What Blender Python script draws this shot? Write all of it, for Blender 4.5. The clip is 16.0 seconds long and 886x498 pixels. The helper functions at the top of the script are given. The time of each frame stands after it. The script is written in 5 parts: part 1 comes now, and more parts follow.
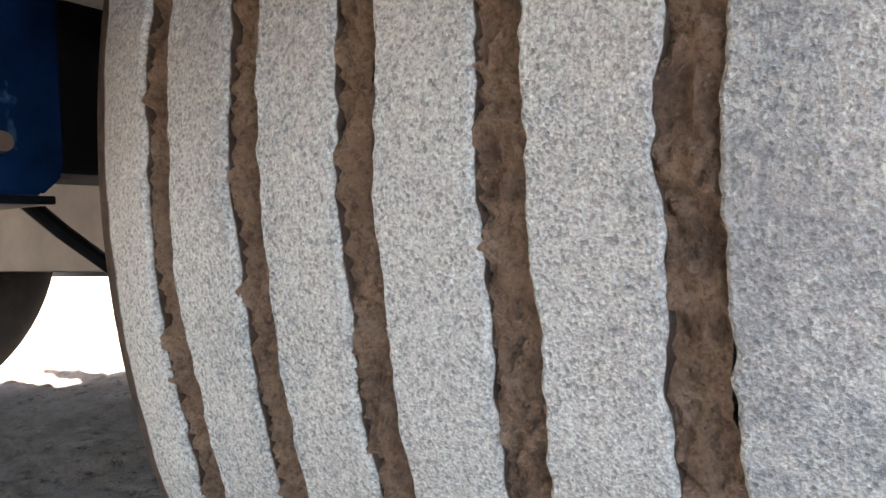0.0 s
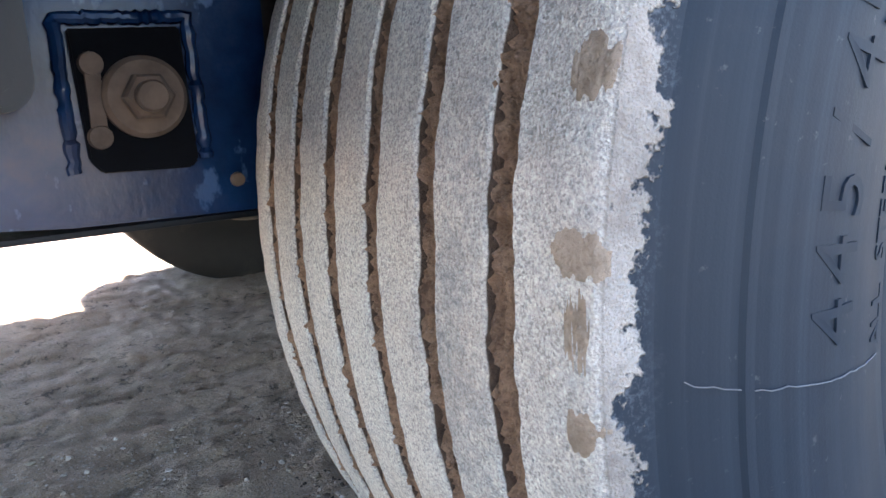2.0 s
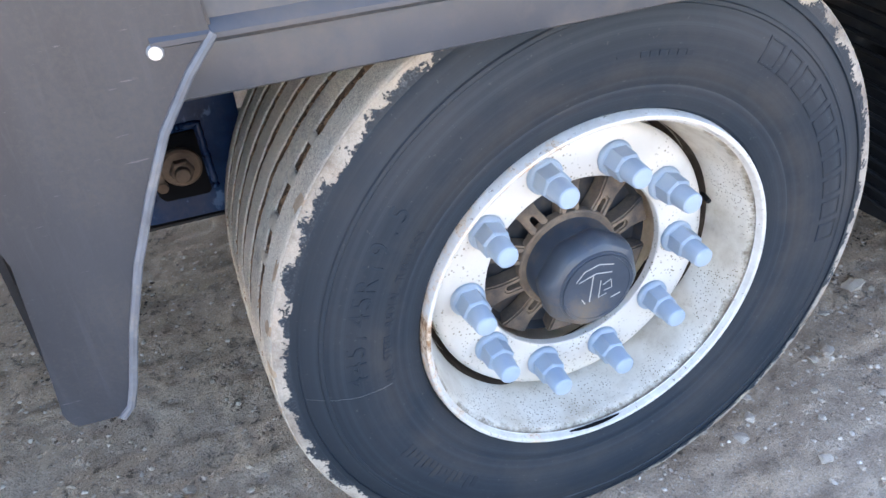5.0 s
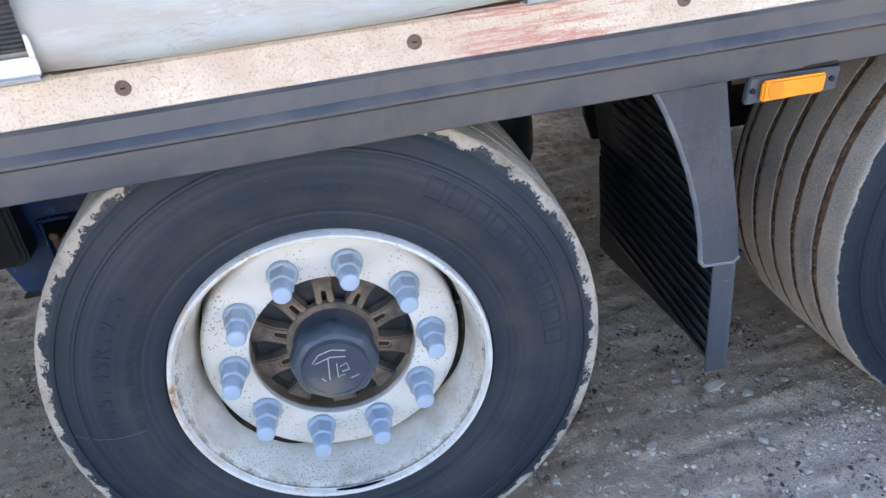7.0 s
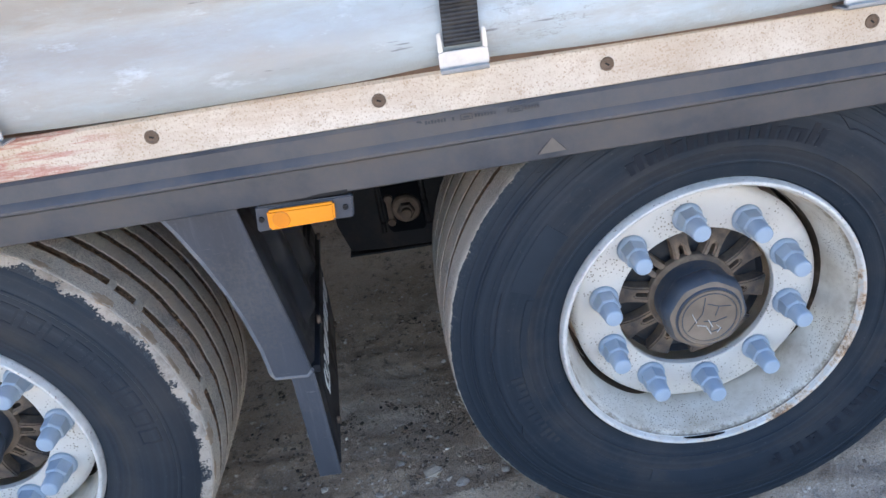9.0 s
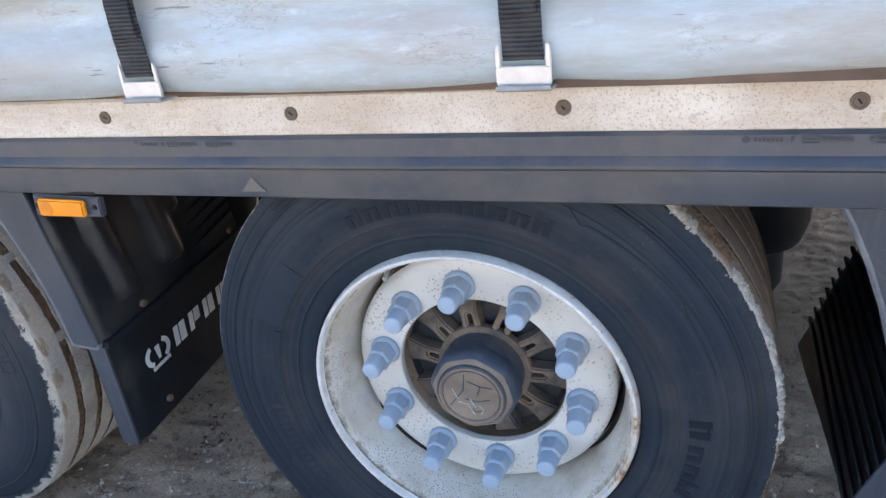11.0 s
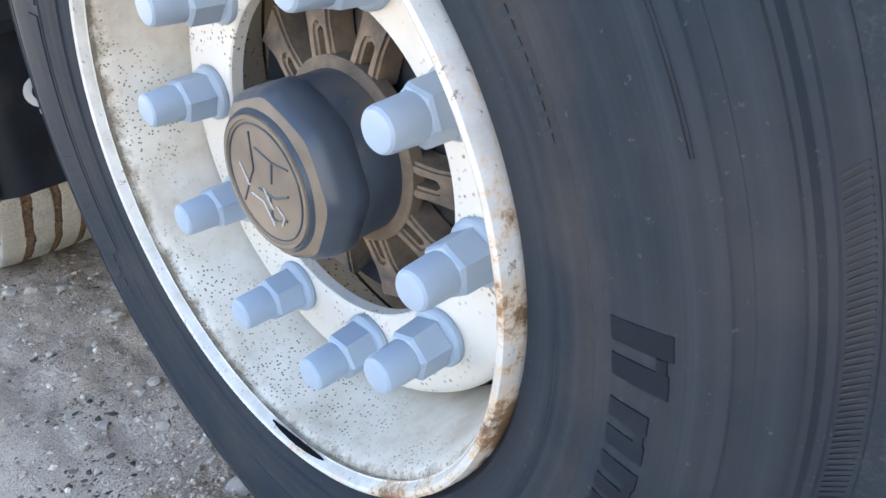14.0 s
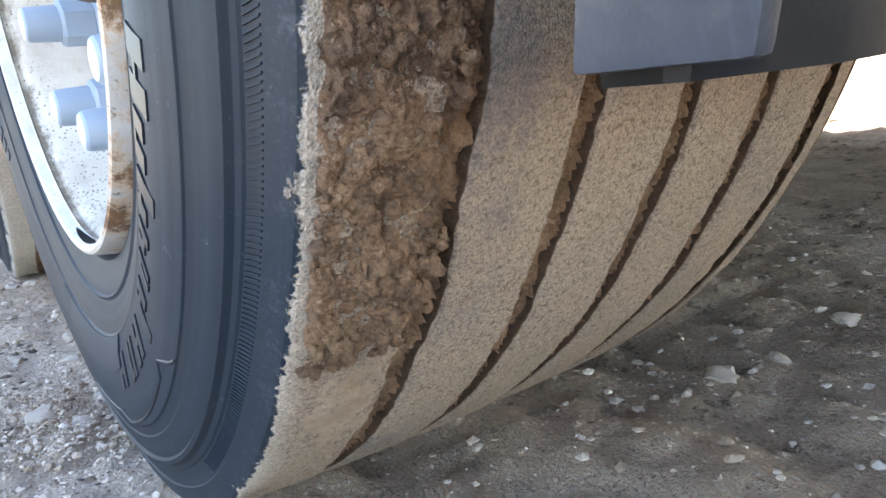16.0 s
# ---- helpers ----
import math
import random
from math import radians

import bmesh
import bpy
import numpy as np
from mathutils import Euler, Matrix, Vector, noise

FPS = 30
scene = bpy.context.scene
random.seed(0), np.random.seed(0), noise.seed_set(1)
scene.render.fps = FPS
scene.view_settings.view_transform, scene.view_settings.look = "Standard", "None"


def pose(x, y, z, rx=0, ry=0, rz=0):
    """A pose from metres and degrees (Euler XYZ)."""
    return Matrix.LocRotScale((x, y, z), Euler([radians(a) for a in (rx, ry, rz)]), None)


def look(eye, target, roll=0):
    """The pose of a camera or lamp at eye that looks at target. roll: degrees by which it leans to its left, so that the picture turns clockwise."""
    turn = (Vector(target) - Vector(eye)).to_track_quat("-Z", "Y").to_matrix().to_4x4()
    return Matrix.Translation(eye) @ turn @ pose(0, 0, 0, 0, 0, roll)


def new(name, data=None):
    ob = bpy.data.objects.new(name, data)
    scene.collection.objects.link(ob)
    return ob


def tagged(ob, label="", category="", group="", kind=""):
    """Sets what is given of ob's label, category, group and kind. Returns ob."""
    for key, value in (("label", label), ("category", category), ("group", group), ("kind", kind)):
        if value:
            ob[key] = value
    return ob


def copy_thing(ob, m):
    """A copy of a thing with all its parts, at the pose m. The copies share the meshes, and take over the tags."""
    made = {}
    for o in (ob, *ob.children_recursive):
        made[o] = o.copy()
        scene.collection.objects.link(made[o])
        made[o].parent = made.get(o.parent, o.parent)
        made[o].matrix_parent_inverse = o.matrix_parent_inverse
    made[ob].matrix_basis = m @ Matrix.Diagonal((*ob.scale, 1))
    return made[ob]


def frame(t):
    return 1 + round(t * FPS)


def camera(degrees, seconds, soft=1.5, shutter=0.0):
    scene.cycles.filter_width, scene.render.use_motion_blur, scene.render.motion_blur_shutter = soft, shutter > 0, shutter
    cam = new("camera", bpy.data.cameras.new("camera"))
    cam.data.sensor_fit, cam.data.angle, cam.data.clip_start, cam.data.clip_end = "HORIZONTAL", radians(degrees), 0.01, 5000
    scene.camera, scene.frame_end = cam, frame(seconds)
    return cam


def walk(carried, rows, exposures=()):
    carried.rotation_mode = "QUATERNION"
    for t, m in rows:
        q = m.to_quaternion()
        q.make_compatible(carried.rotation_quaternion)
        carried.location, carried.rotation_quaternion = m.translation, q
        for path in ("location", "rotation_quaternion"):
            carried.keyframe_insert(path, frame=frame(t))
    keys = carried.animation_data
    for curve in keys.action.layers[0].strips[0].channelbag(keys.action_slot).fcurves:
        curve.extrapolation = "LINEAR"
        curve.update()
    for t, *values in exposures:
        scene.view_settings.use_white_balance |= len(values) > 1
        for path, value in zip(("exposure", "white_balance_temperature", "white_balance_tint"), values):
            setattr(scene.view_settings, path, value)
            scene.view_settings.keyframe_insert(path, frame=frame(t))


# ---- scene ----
cam = camera(61.5, 16.0)
PATH = [
    (0, (-0.624, 0.051, 0.386), (1.049, 1.145, 0.35), -1.9),
    (0.5, (-0.626, -0.002, 0.393), (0.751, 1.449, 0.402), -2.3),
    (1, (-0.643, -0.062, 0.414), (0.459, 1.606, 0.423), -2.0),
    (1.5, (-0.629, -0.126, 0.442), (0.434, 1.568, 0.382), -3.0),
    (2, (-0.601, -0.173, 0.502), (0.411, 1.507, 0.109), -3.0),
    (2.5, (-0.559, -0.225, 0.551), (0.349, 1.483, 0.044), -4.2),
    (3, (-0.544, -0.28, 0.622), (0.319, 1.383, -0.08), -3.8),
    (3.2, (-0.541, -0.307, 0.664), (0.304, 1.316, -0.144), -2.8),
    (5.3, (-0.422, -0.711, 1.075), (0.097, 0.859, -0.05), -4.9),
    (5.5, (-0.39, -0.728, 1.089), (0.15, 0.835, -0.035), -6.3),
    (6, (-0.258, -0.845, 1.13), (0.206, 0.742, 0.005), -4.9),
    (6.5, (-0.122, -0.956, 1.161), (0.144, 0.71, 0.086), -7.3),
    (7, (0.085, -0.983, 1.158), (0.285, 0.754, 0.188), -7.1),
    (7.5, (0.287, -0.986, 1.186), (0.409, 0.766, 0.23), -8.0),
    (8, (0.499, -0.996, 1.18), (0.576, 0.771, 0.245), -8.2),
    (8.5, (0.715, -1.028, 1.218), (0.744, 0.735, 0.274), -8.7),
    (9, (0.899, -1.009, 1.214), (0.884, 0.759, 0.279), -8.9),
    (9.5, (1.132, -0.947, 1.216), (1.037, 0.832, 0.305), -9.3),
    (10, (1.319, -0.952, 1.207), (1.041, 0.821, 0.323), -7.2),
    (10.2, (1.42, -0.968, 1.211), (1.022, 0.786, 0.337), -8.2),
    (12.3, (1.882, -0.542, 1.097), (0.78, 0.829, 0.146), -6.4),
    (12.5, (1.921, -0.508, 1.096), (0.729, 0.759, 0.109), -8.6),
    (13, (1.922, -0.431, 1.034), (0.677, 0.761, 0.02), -7.7),
    (13.5, (1.822, -0.299, 0.89), (0.599, 0.891, -0.153), -6.5),
    (14, (1.799, -0.23, 0.665), (0.467, 0.944, -0.255), -5.7),
    (14.5, (1.806, -0.189, 0.464), (0.316, 0.927, -0.267), -6.9),
    (15, (1.836, -0.156, 0.365), (0.303, 0.925, -0.329), -7.2),
    (15.5, (1.887, -0.121, 0.303), (0.301, 0.985, -0.209), -6.9),
    (16, (1.944, -0.073, 0.303), (0.301, 0.975, -0.145), -7.1),
]
EXPOSURES = [
    (0, 3.08, 6300, 12), (0.5, 3.42, 6300, 12), (1.0, 3.50, 6200, 13), (1.5, 3.14, 6200, 13), (2.0, 3.16, 6200, 13), (3.2, 3.25, 6300, 13), (5.3, 3.08, 6800, 13), (7, 2.66, 6500, 12), (9, 2.44, 6500, 12), (10.2, 2.28, 6500, 12),
    (12.5, 2.65, 6600, 11), (13.5, 3.12, 7200, 11), (14.2, 3.0, 7300, 11), (15, 3.42, 7700, 13), (16, 3.44, 7100, 12),
]
walk(cam, [(t, look(eye, target, roll)) for t, eye, target, roll in PATH], EXPOSURES)

# ---- light ----
SUN_EL, SUN_AZ = 57.0, 12.0
world = bpy.data.worlds.new("world")
scene.world = world
world.use_nodes = True
wt = world.node_tree
sky = wt.nodes.new("ShaderNodeTexSky")
sky.sky_type, sky.sun_disc = "NISHITA", False
sky.sun_elevation, sky.sun_rotation = radians(SUN_EL), radians(SUN_AZ)
sky.air_density, sky.dust_density = 1.0, 1.5
wt.links.new(sky.outputs[0], wt.nodes["Background"].inputs[0])
wt.nodes["Background"].inputs[1].default_value = 0.12
sun_data = bpy.data.lights.new("sun", "SUN")
sun_data.energy, sun_data.angle, sun_data.color = 4.0, radians(0.5), (1.0, 0.95, 0.87)
sun = new("sun", sun_data)
ce = math.cos(radians(SUN_EL))
sun.matrix_world = look((0, 0, 0), (-ce * math.sin(radians(SUN_AZ)), -ce * math.cos(radians(SUN_AZ)), -math.sin(radians(SUN_EL))))


# ---- materials ----
class Mat:
    """A small builder of node materials."""

    def __init__(self, name, rough=0.6, metal=0.0, spec=0.5):
        self.m = bpy.data.materials.new(name)
        self.m.use_nodes = True
        self.t = self.m.node_tree
        self.b = self.t.nodes["Principled BSDF"]
        self.b.inputs["Roughness"].default_value = rough
        self.b.inputs["Metallic"].default_value = metal
        self.b.inputs["Specular IOR Level"].default_value = spec
        self.co = self.node("ShaderNodeTexCoord").outputs["Object"]

    def node(self, kind):
        return self.t.nodes.new(kind)

    def link(self, a, b):
        self.t.links.new(a, b)

    def scaled(self, s):
        n = self.node("ShaderNodeMapping")
        n.inputs["Scale"].default_value = s
        self.link(self.co, n.inputs["Vector"])
        return n.outputs[0]

    def noise(self, scale, detail=4, rough=0.6, co=None):
        n = self.node("ShaderNodeTexNoise")
        n.inputs["Scale"].default_value, n.inputs["Detail"].default_value, n.inputs["Roughness"].default_value = scale, detail, rough
        self.link(co or self.co, n.inputs["Vector"])
        return n.outputs[0]

    def cells(self, scale, co=None):
        n = self.node("ShaderNodeTexVoronoi")
        n.inputs["Scale"].default_value = scale
        self.link(co or self.co, n.inputs["Vector"])
        return n

    def ramp(self, fac, stops):
        n = self.node("ShaderNodeValToRGB")
        while len(n.color_ramp.elements) < len(stops):
            n.color_ramp.elements.new(0.5)
        for e, (p, c) in zip(n.color_ramp.elements, stops):
            e.position = p
            e.color = (*c, 1) if isinstance(c, tuple) else (c, c, c, 1)
        self.link(fac, n.inputs[0])
        return n.outputs[0]

    def mix(self, fac, a, b, how="MIX"):
        n = self.node("ShaderNodeMix")
        n.data_type, n.blend_type = "RGBA", how
        for v, i in ((fac, 0), (a, 6), (b, 7)):
            if isinstance(v, (int, float)):
                n.inputs[i].default_value = v if i == 0 else (v, v, v, 1)
            elif isinstance(v, tuple):
                n.inputs[i].default_value = (*v, 1)
            else:
                self.link(v, n.inputs[i])
        return n.outputs[2]

    def math(self, how, a, b=0.0):
        n = self.node("ShaderNodeMath")
        n.operation = how
        for v, i in ((a, 0), (b, 1)):
            if isinstance(v, (int, float)):
                n.inputs[i].default_value = v
            else:
                self.link(v, n.inputs[i])
        return n.outputs[0]

    def axis(self, i):
        n = self.node("ShaderNodeSeparateXYZ")
        self.link(self.co, n.inputs[0])
        return n.outputs[i]

    def color(self, c):
        if isinstance(c, tuple):
            self.b.inputs["Base Color"].default_value = (*c, 1)
        else:
            self.link(c, self.b.inputs["Base Color"])
        return self

    def rough(self, r):
        self.link(r, self.b.inputs["Roughness"])
        return self

    def bump(self, h, strength=0.4, dist=0.002):
        n = self.node("ShaderNodeBump")
        n.inputs["Strength"].default_value, n.inputs["Distance"].default_value = strength, dist
        self.link(h, n.inputs["Height"])
        self.link(n.outputs[0], self.b.inputs["Normal"])
        return self


def plain(name, c, rough=0.6, metal=0.0, vary=0.25, scale=14, grain=180, bump=0.15, dirt=None, amount=0.4):
    """A surface of one paint with uneven tone, fine grain and, if given, dirt in patches."""
    k = Mat(name, rough, metal)
    lo, hi = tuple(v * (1 - vary) for v in c), tuple(min(1, v * (1 + vary)) for v in c)
    col = k.ramp(k.noise(scale, 6), [(0.3, lo), (0.7, hi)])
    if dirt:
        mask = k.ramp(k.noise(scale * 0.6, 8, 0.7), [(0.62 - amount * 0.4, 0.0), (0.78 - amount * 0.3, 1.0)])
        col = k.mix(mask, col, dirt)
        k.rough(k.ramp(mask, [(0, rough), (1, 0.9)]))
    k.color(col)
    k.bump(k.noise(grain, 3), bump, 0.001)
    return k.m


def tyre_material(name, dust, edge, tongue, scuff, front=(1, 1, 1), grit=0.7):
    """Dusty sandy tread that ends in a ragged line on the bare rubber of the side."""
    k = Mat(name, 0.75)
    x, y, z = k.axis(0), k.axis(1), k.axis(2)
    radius = k.math("SQRT", k.math("ADD", k.math("MULTIPLY", x, x), k.math("MULTIPLY", z, z)))
    grain = k.cells(900)
    sand = k.noise(750, 3, 0.75)
    fine = k.noise(260, 4, 0.7)
    big = k.noise(9, 5, 0.6)
    c1 = k.ramp(sand, [(0.30, tuple(v * 0.50 for v in dust)), (0.5, dust), (0.70, tuple(min(0.9, v * 1.45) for v in dust))])
    c1 = k.mix(k.ramp(grain.outputs[1], [(0.70, 0.0), (0.80, 0.5)]), c1, (0.13, 0.125, 0.12))
    c1 = k.mix(k.ramp(k.noise(310, 4, 0.78), [(0.37, grit), (0.46, 0.0)]), c1, tuple(v * w for v, w in zip(dust, (0.24, 0.22, 0.21))))
    thin = k.math("ADD", k.math("MULTIPLY", fine, 0.5), k.math("MULTIPLY", big, 0.55))
    c1 = k.mix(k.ramp(thin, [(0.50, 0.0), (0.70, 0.55)]), c1, (0.12, 0.125, 0.135))
    c1 = k.mix(k.ramp(k.noise(5, 4), [(0.45, 0.0), (0.75, 0.35)]), c1, tuple(v * w for v, w in zip(dust, (0.95, 0.80, 0.66))))
    # tread tone turns paler and bluer towards the front of the wheel
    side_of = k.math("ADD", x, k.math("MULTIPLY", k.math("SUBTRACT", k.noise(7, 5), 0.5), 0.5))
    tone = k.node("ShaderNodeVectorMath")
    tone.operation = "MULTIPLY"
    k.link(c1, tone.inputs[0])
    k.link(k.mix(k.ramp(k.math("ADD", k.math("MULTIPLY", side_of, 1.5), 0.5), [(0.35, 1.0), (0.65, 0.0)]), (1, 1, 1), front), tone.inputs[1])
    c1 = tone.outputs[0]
    bare = k.math("MULTIPLY", k.ramp(k.math("MULTIPLY", y, 10), [(0.48, 0.0), (0.60, 1.0), (0.86, 1.0), (0.98, 0.0)]), k.ramp(k.math("ADD", k.math("MULTIPLY", k.noise(16, 4, 0.6), 0.6), k.math("MULTIPLY", k.noise(190, 4, 0.75), 0.4)), [(0.46, 0.0), (0.60, 0.45)]))
    c1 = k.mix(bare, c1, (0.12, 0.135, 0.16))
    below = k.math("SUBTRACT", 0.0028 + 0.450, k.math("ADD", radius, k.math("ADD", 0.0045, k.math("MULTIPLY", k.math("POWER", k.math("ABSOLUTE", k.math("DIVIDE", k.math("SUBTRACT", y, 0.195), 0.19)), 2.5), 0.006))))
    c1 = k.mix(k.ramp(k.math("MULTIPLY", below, 300), [(0.0, 0.0), (0.25, 1.0)]), c1, k.ramp(k.noise(70, 5, 0.7), [(0.35, (0.060, 0.037, 0.025)), (0.65, (0.13, 0.082, 0.053))]))
    ringv = k.node("ShaderNodeCombineXYZ")
    k.link(radius, ringv.inputs[0])
    bands = k.noise(95, 5, 0.65, ringv.outputs[0])
    rub = k.ramp(bands, [(0.30, (0.0105, 0.0165, 0.0255)), (0.50, (0.0158, 0.0240, 0.0350)), (0.72, (0.028, 0.039, 0.053))])
    rub = k.mix(k.ramp(k.noise(4, 7, 0.68), [(0.46, 0.0), (0.80, 0.34)]), rub, (0.090, 0.079, 0.070))
    halo = k.math("ADD", k.math("MULTIPLY", k.math("ABSOLUTE", k.math("SUBTRACT", radius, 0.312)), -8.0), k.noise(11, 7, 0.7))
    rub = k.mix(k.ramp(halo, [(0.32, 0.0), (0.64, 0.42)]), rub, (0.070, 0.062, 0.056))
    rub = k.mix(k.ramp(k.noise(150, 3, 0.7), [(0.66, 0.0), (0.74, 0.35)]), rub, (0.15, 0.14, 0.13))
    near_edge = k.ramp(k.math("ADD", k.math("MULTIPLY", k.math("SUBTRACT", radius, 0.412), 30.0), k.math("MULTIPLY", k.math("SUBTRACT", k.noise(20, 5, 0.7), 0.5), 0.9)), [(0.25, 0.0), (0.85, 1.0)])
    flecks = k.ramp(k.math("ADD", k.math("MULTIPLY", k.noise(420, 4, 0.75), 0.6), k.math("MULTIPLY", k.noise(70, 4, 0.7), 0.4)), [(0.50, 0.0), (0.64, scuff)])
    rub = k.mix(k.math("MULTIPLY", near_edge, flecks), rub, (0.30, 0.315, 0.335))
    ragged = k.math("ADD", y, k.math("ADD", k.math("MULTIPLY", k.math("SUBTRACT", k.noise(34, 4, 0.62), 0.5), tongue), k.math("MULTIPLY", k.math("SUBTRACT", k.noise(260, 2, 0.6), 0.5), 0.006)))
    c1 = k.mix(k.ramp(k.math("MULTIPLY", k.math("SUBTRACT", k.math("ADD", ragged, k.math("MULTIPLY", big, 0.03)), edge + 0.012), 60), [(0.2, 0.75), (0.9, 0.0)]), c1, k.ramp(sand, [(0.3, tuple(min(0.7, v * 0.85) for v in dust)), (0.6, (0.70, 0.64, 0.56))]))
    mask = k.ramp(k.math("MULTIPLY", k.math("SUBTRACT", ragged, edge - 0.5 / 60), 60), [(0.48, 0.0), (0.53, 1.0)])
    mask = k.math("MULTIPLY", mask, k.math("GREATER_THAN", radius, 0.415))
    mask = k.math("MULTIPLY", mask, k.math("LESS_THAN", y, 0.342))
    k.color(k.mix(mask, rub, c1))
    k.rough(k.ramp(mask, [(0, 0.58), (1, 0.95)]))
    h = k.math("ADD", k.math("MULTIPLY", sand, 0.6), k.math("ADD", k.math("MULTIPLY", fine, 0.4), k.math("MULTIPLY", grain.outputs[0], 0.35)))
    h = k.math("ADD", k.math("MULTIPLY", h, k.math("ADD", k.math("MULTIPLY", mask, 0.97), 0.03)), k.math("MULTIPLY", bands, 0.05))
    k.bump(h, 0.85, 0.0034)
    return k.m


def mud_material(name, dark, mid_tone, light, grit):
    """Dried mud: clods of three tones with gritty relief."""
    k = Mat(name, 0.95)
    col = k.ramp(k.noise(55, 7, 0.72), [(0.30, dark), (0.5, mid_tone), (0.74, light)])
    col = k.mix(k.ramp(k.noise(420, 3, 0.7), [(0.36, 0.6), (0.5, 0.0)]), col, dark)
    col = k.mix(k.ramp(k.cells(330).outputs[0], [(0.0, 0.5), (0.22, 0.0)]), col, grit)
    k.color(col)
    k.bump(k.math("ADD", k.noise(420, 4, 0.75), k.noise(110, 5, 0.7)), 1.0, 0.0045)
    return k.m


def ground_material():
    """Packed grey-brown dirt: soft large patches, faint wheel streaks, fine grit and pale chips."""
    k = Mat("packed_dirt", 0.95)
    base = k.ramp(k.noise(1.6, 8, 0.62), [(0.34, (0.39, 0.275, 0.185)), (0.5, (0.54, 0.395, 0.28)), (0.66, (0.68, 0.54, 0.415))])
    base = k.mix(k.ramp(k.noise(60, 7, 0.75), [(0.34, 0.55), (0.46, 0.0)]), base, (0.27, 0.20, 0.145))
    base = k.mix(k.ramp(k.noise(330, 4, 0.75), [(0.36, 0.75), (0.47, 0.0)]), base, (0.20, 0.155, 0.12))
    base = k.mix(k.ramp(k.noise(300, 4, 0.7), [(0.56, 0.0), (0.68, 0.6)]), base, (0.86, 0.78, 0.68))
    base = k.mix(k.ramp(k.noise(9, 7, 0.7, k.scaled((0.35, 1.7, 1))), [(0.52, 0.0), (0.70, 0.28)]), base, (0.36, 0.255, 0.18))
    clump = k.math("MULTIPLY", k.ramp(k.noise(34, 7, 0.82), [(0.41, 1.0), (0.45, 0.0)]), k.ramp(k.noise(3.2, 4), [(0.47, 1.0), (0.60, 0.0)]))
    base = k.mix(k.math("MULTIPLY", clump, 0.85), base, (0.12, 0.095, 0.075))
    chip = k.cells(120)
    base = k.mix(k.ramp(chip.outputs[0], [(0.12, 0.8), (0.26, 0.0)]), base, k.ramp(chip.outputs[1], [(0.25, (0.22, 0.175, 0.14)), (0.85, (0.64, 0.57, 0.49))]))
    # paler towards the rear and the open side: brighter light put into the dirt colour
    open_pale = k.math("ADD", k.math("MULTIPLY", k.math("SUBTRACT", k.axis(0), 0.75), 0.5), k.math("SUBTRACT", k.noise(2.2, 6, 0.65), k.math("MULTIPLY", k.axis(1), 1.6)))
    base = k.mix(k.ramp(open_pale, [(0.45, 0.0), (0.95, 0.42)]), base, k.ramp(k.noise(300, 4, 0.7), [(0.36, (0.52, 0.43, 0.34)), (0.6, (0.84, 0.75, 0.65))]))
    k.color(base)
    h = k.math("ADD", k.math("MULTIPLY", k.noise(48, 9, 0.74), 0.8), k.math("ADD", k.math("MULTIPLY", k.noise(260, 4, 0.7), 0.36), k.math("MULTIPLY", k.ramp(chip.outputs[0], [(0.0, 1.0), (0.28, 0.0)]), 0.20)))
    k.bump(h, 1.0, 0.015)
    return k.m


def wheel_paint():
    k = Mat("chalky_white_wheel_paint", 0.5)
    col = k.ramp(k.noise(12, 6), [(0.3, (0.60, 0.57, 0.52)), (0.7, (0.76, 0.745, 0.715))])
    spots = k.cells(170)
    col = k.mix(k.math("MULTIPLY", k.ramp(spots.outputs[0], [(0.20, 1.0), (0.30, 0.0)]), k.ramp(k.noise(14, 5), [(0.47, 0.0), (0.56, 0.95)])), col, (0.16, 0.13, 0.07))
    col = k.mix(k.ramp(k.noise(6, 8, 0.7), [(0.46, 0.0), (0.75, 0.55)]), col, (0.40, 0.34, 0.26))
    k.color(col)
    k.bump(k.noise(200, 3), 0.12, 0.001)
    return k.m


def barrel_paint():
    """Cream-white paint, specked with brown near the outer edge."""
    k = Mat("grimy_cream_barrel_paint", 0.55)
    col = k.ramp(k.noise(10, 7, 0.65), [(0.3, (0.38, 0.325, 0.25)), (0.5, (0.58, 0.535, 0.46)), (0.72, (0.70, 0.675, 0.62))])
    spots = k.cells(230)
    where = k.math("ADD", k.noise(9, 5), k.math("MULTIPLY", k.math("SUBTRACT", 0.03, k.axis(1)), 2.0))
    col = k.mix(k.math("MULTIPLY", k.ramp(spots.outputs[0], [(0.18, 1.0), (0.30, 0.0)]), k.ramp(where, [(0.45, 0.0), (0.56, 0.95)])), col, (0.13, 0.10, 0.055))
    col = k.mix(k.ramp(k.noise(45, 7, 0.75), [(0.58, 0.0), (0.72, 0.5)]), col, (0.26, 0.19, 0.12))
    ringdirt = k.math("ADD", k.math("MULTIPLY", k.axis(1), -20.0), k.noise(30, 7, 0.75))
    col = k.mix(k.ramp(ringdirt, [(0.38, 0.0), (0.56, 0.85)]), col, (0.16, 0.125, 0.085))
    k.color(col)
    k.bump(k.noise(160, 4), 0.2, 0.0012)
    return k.m


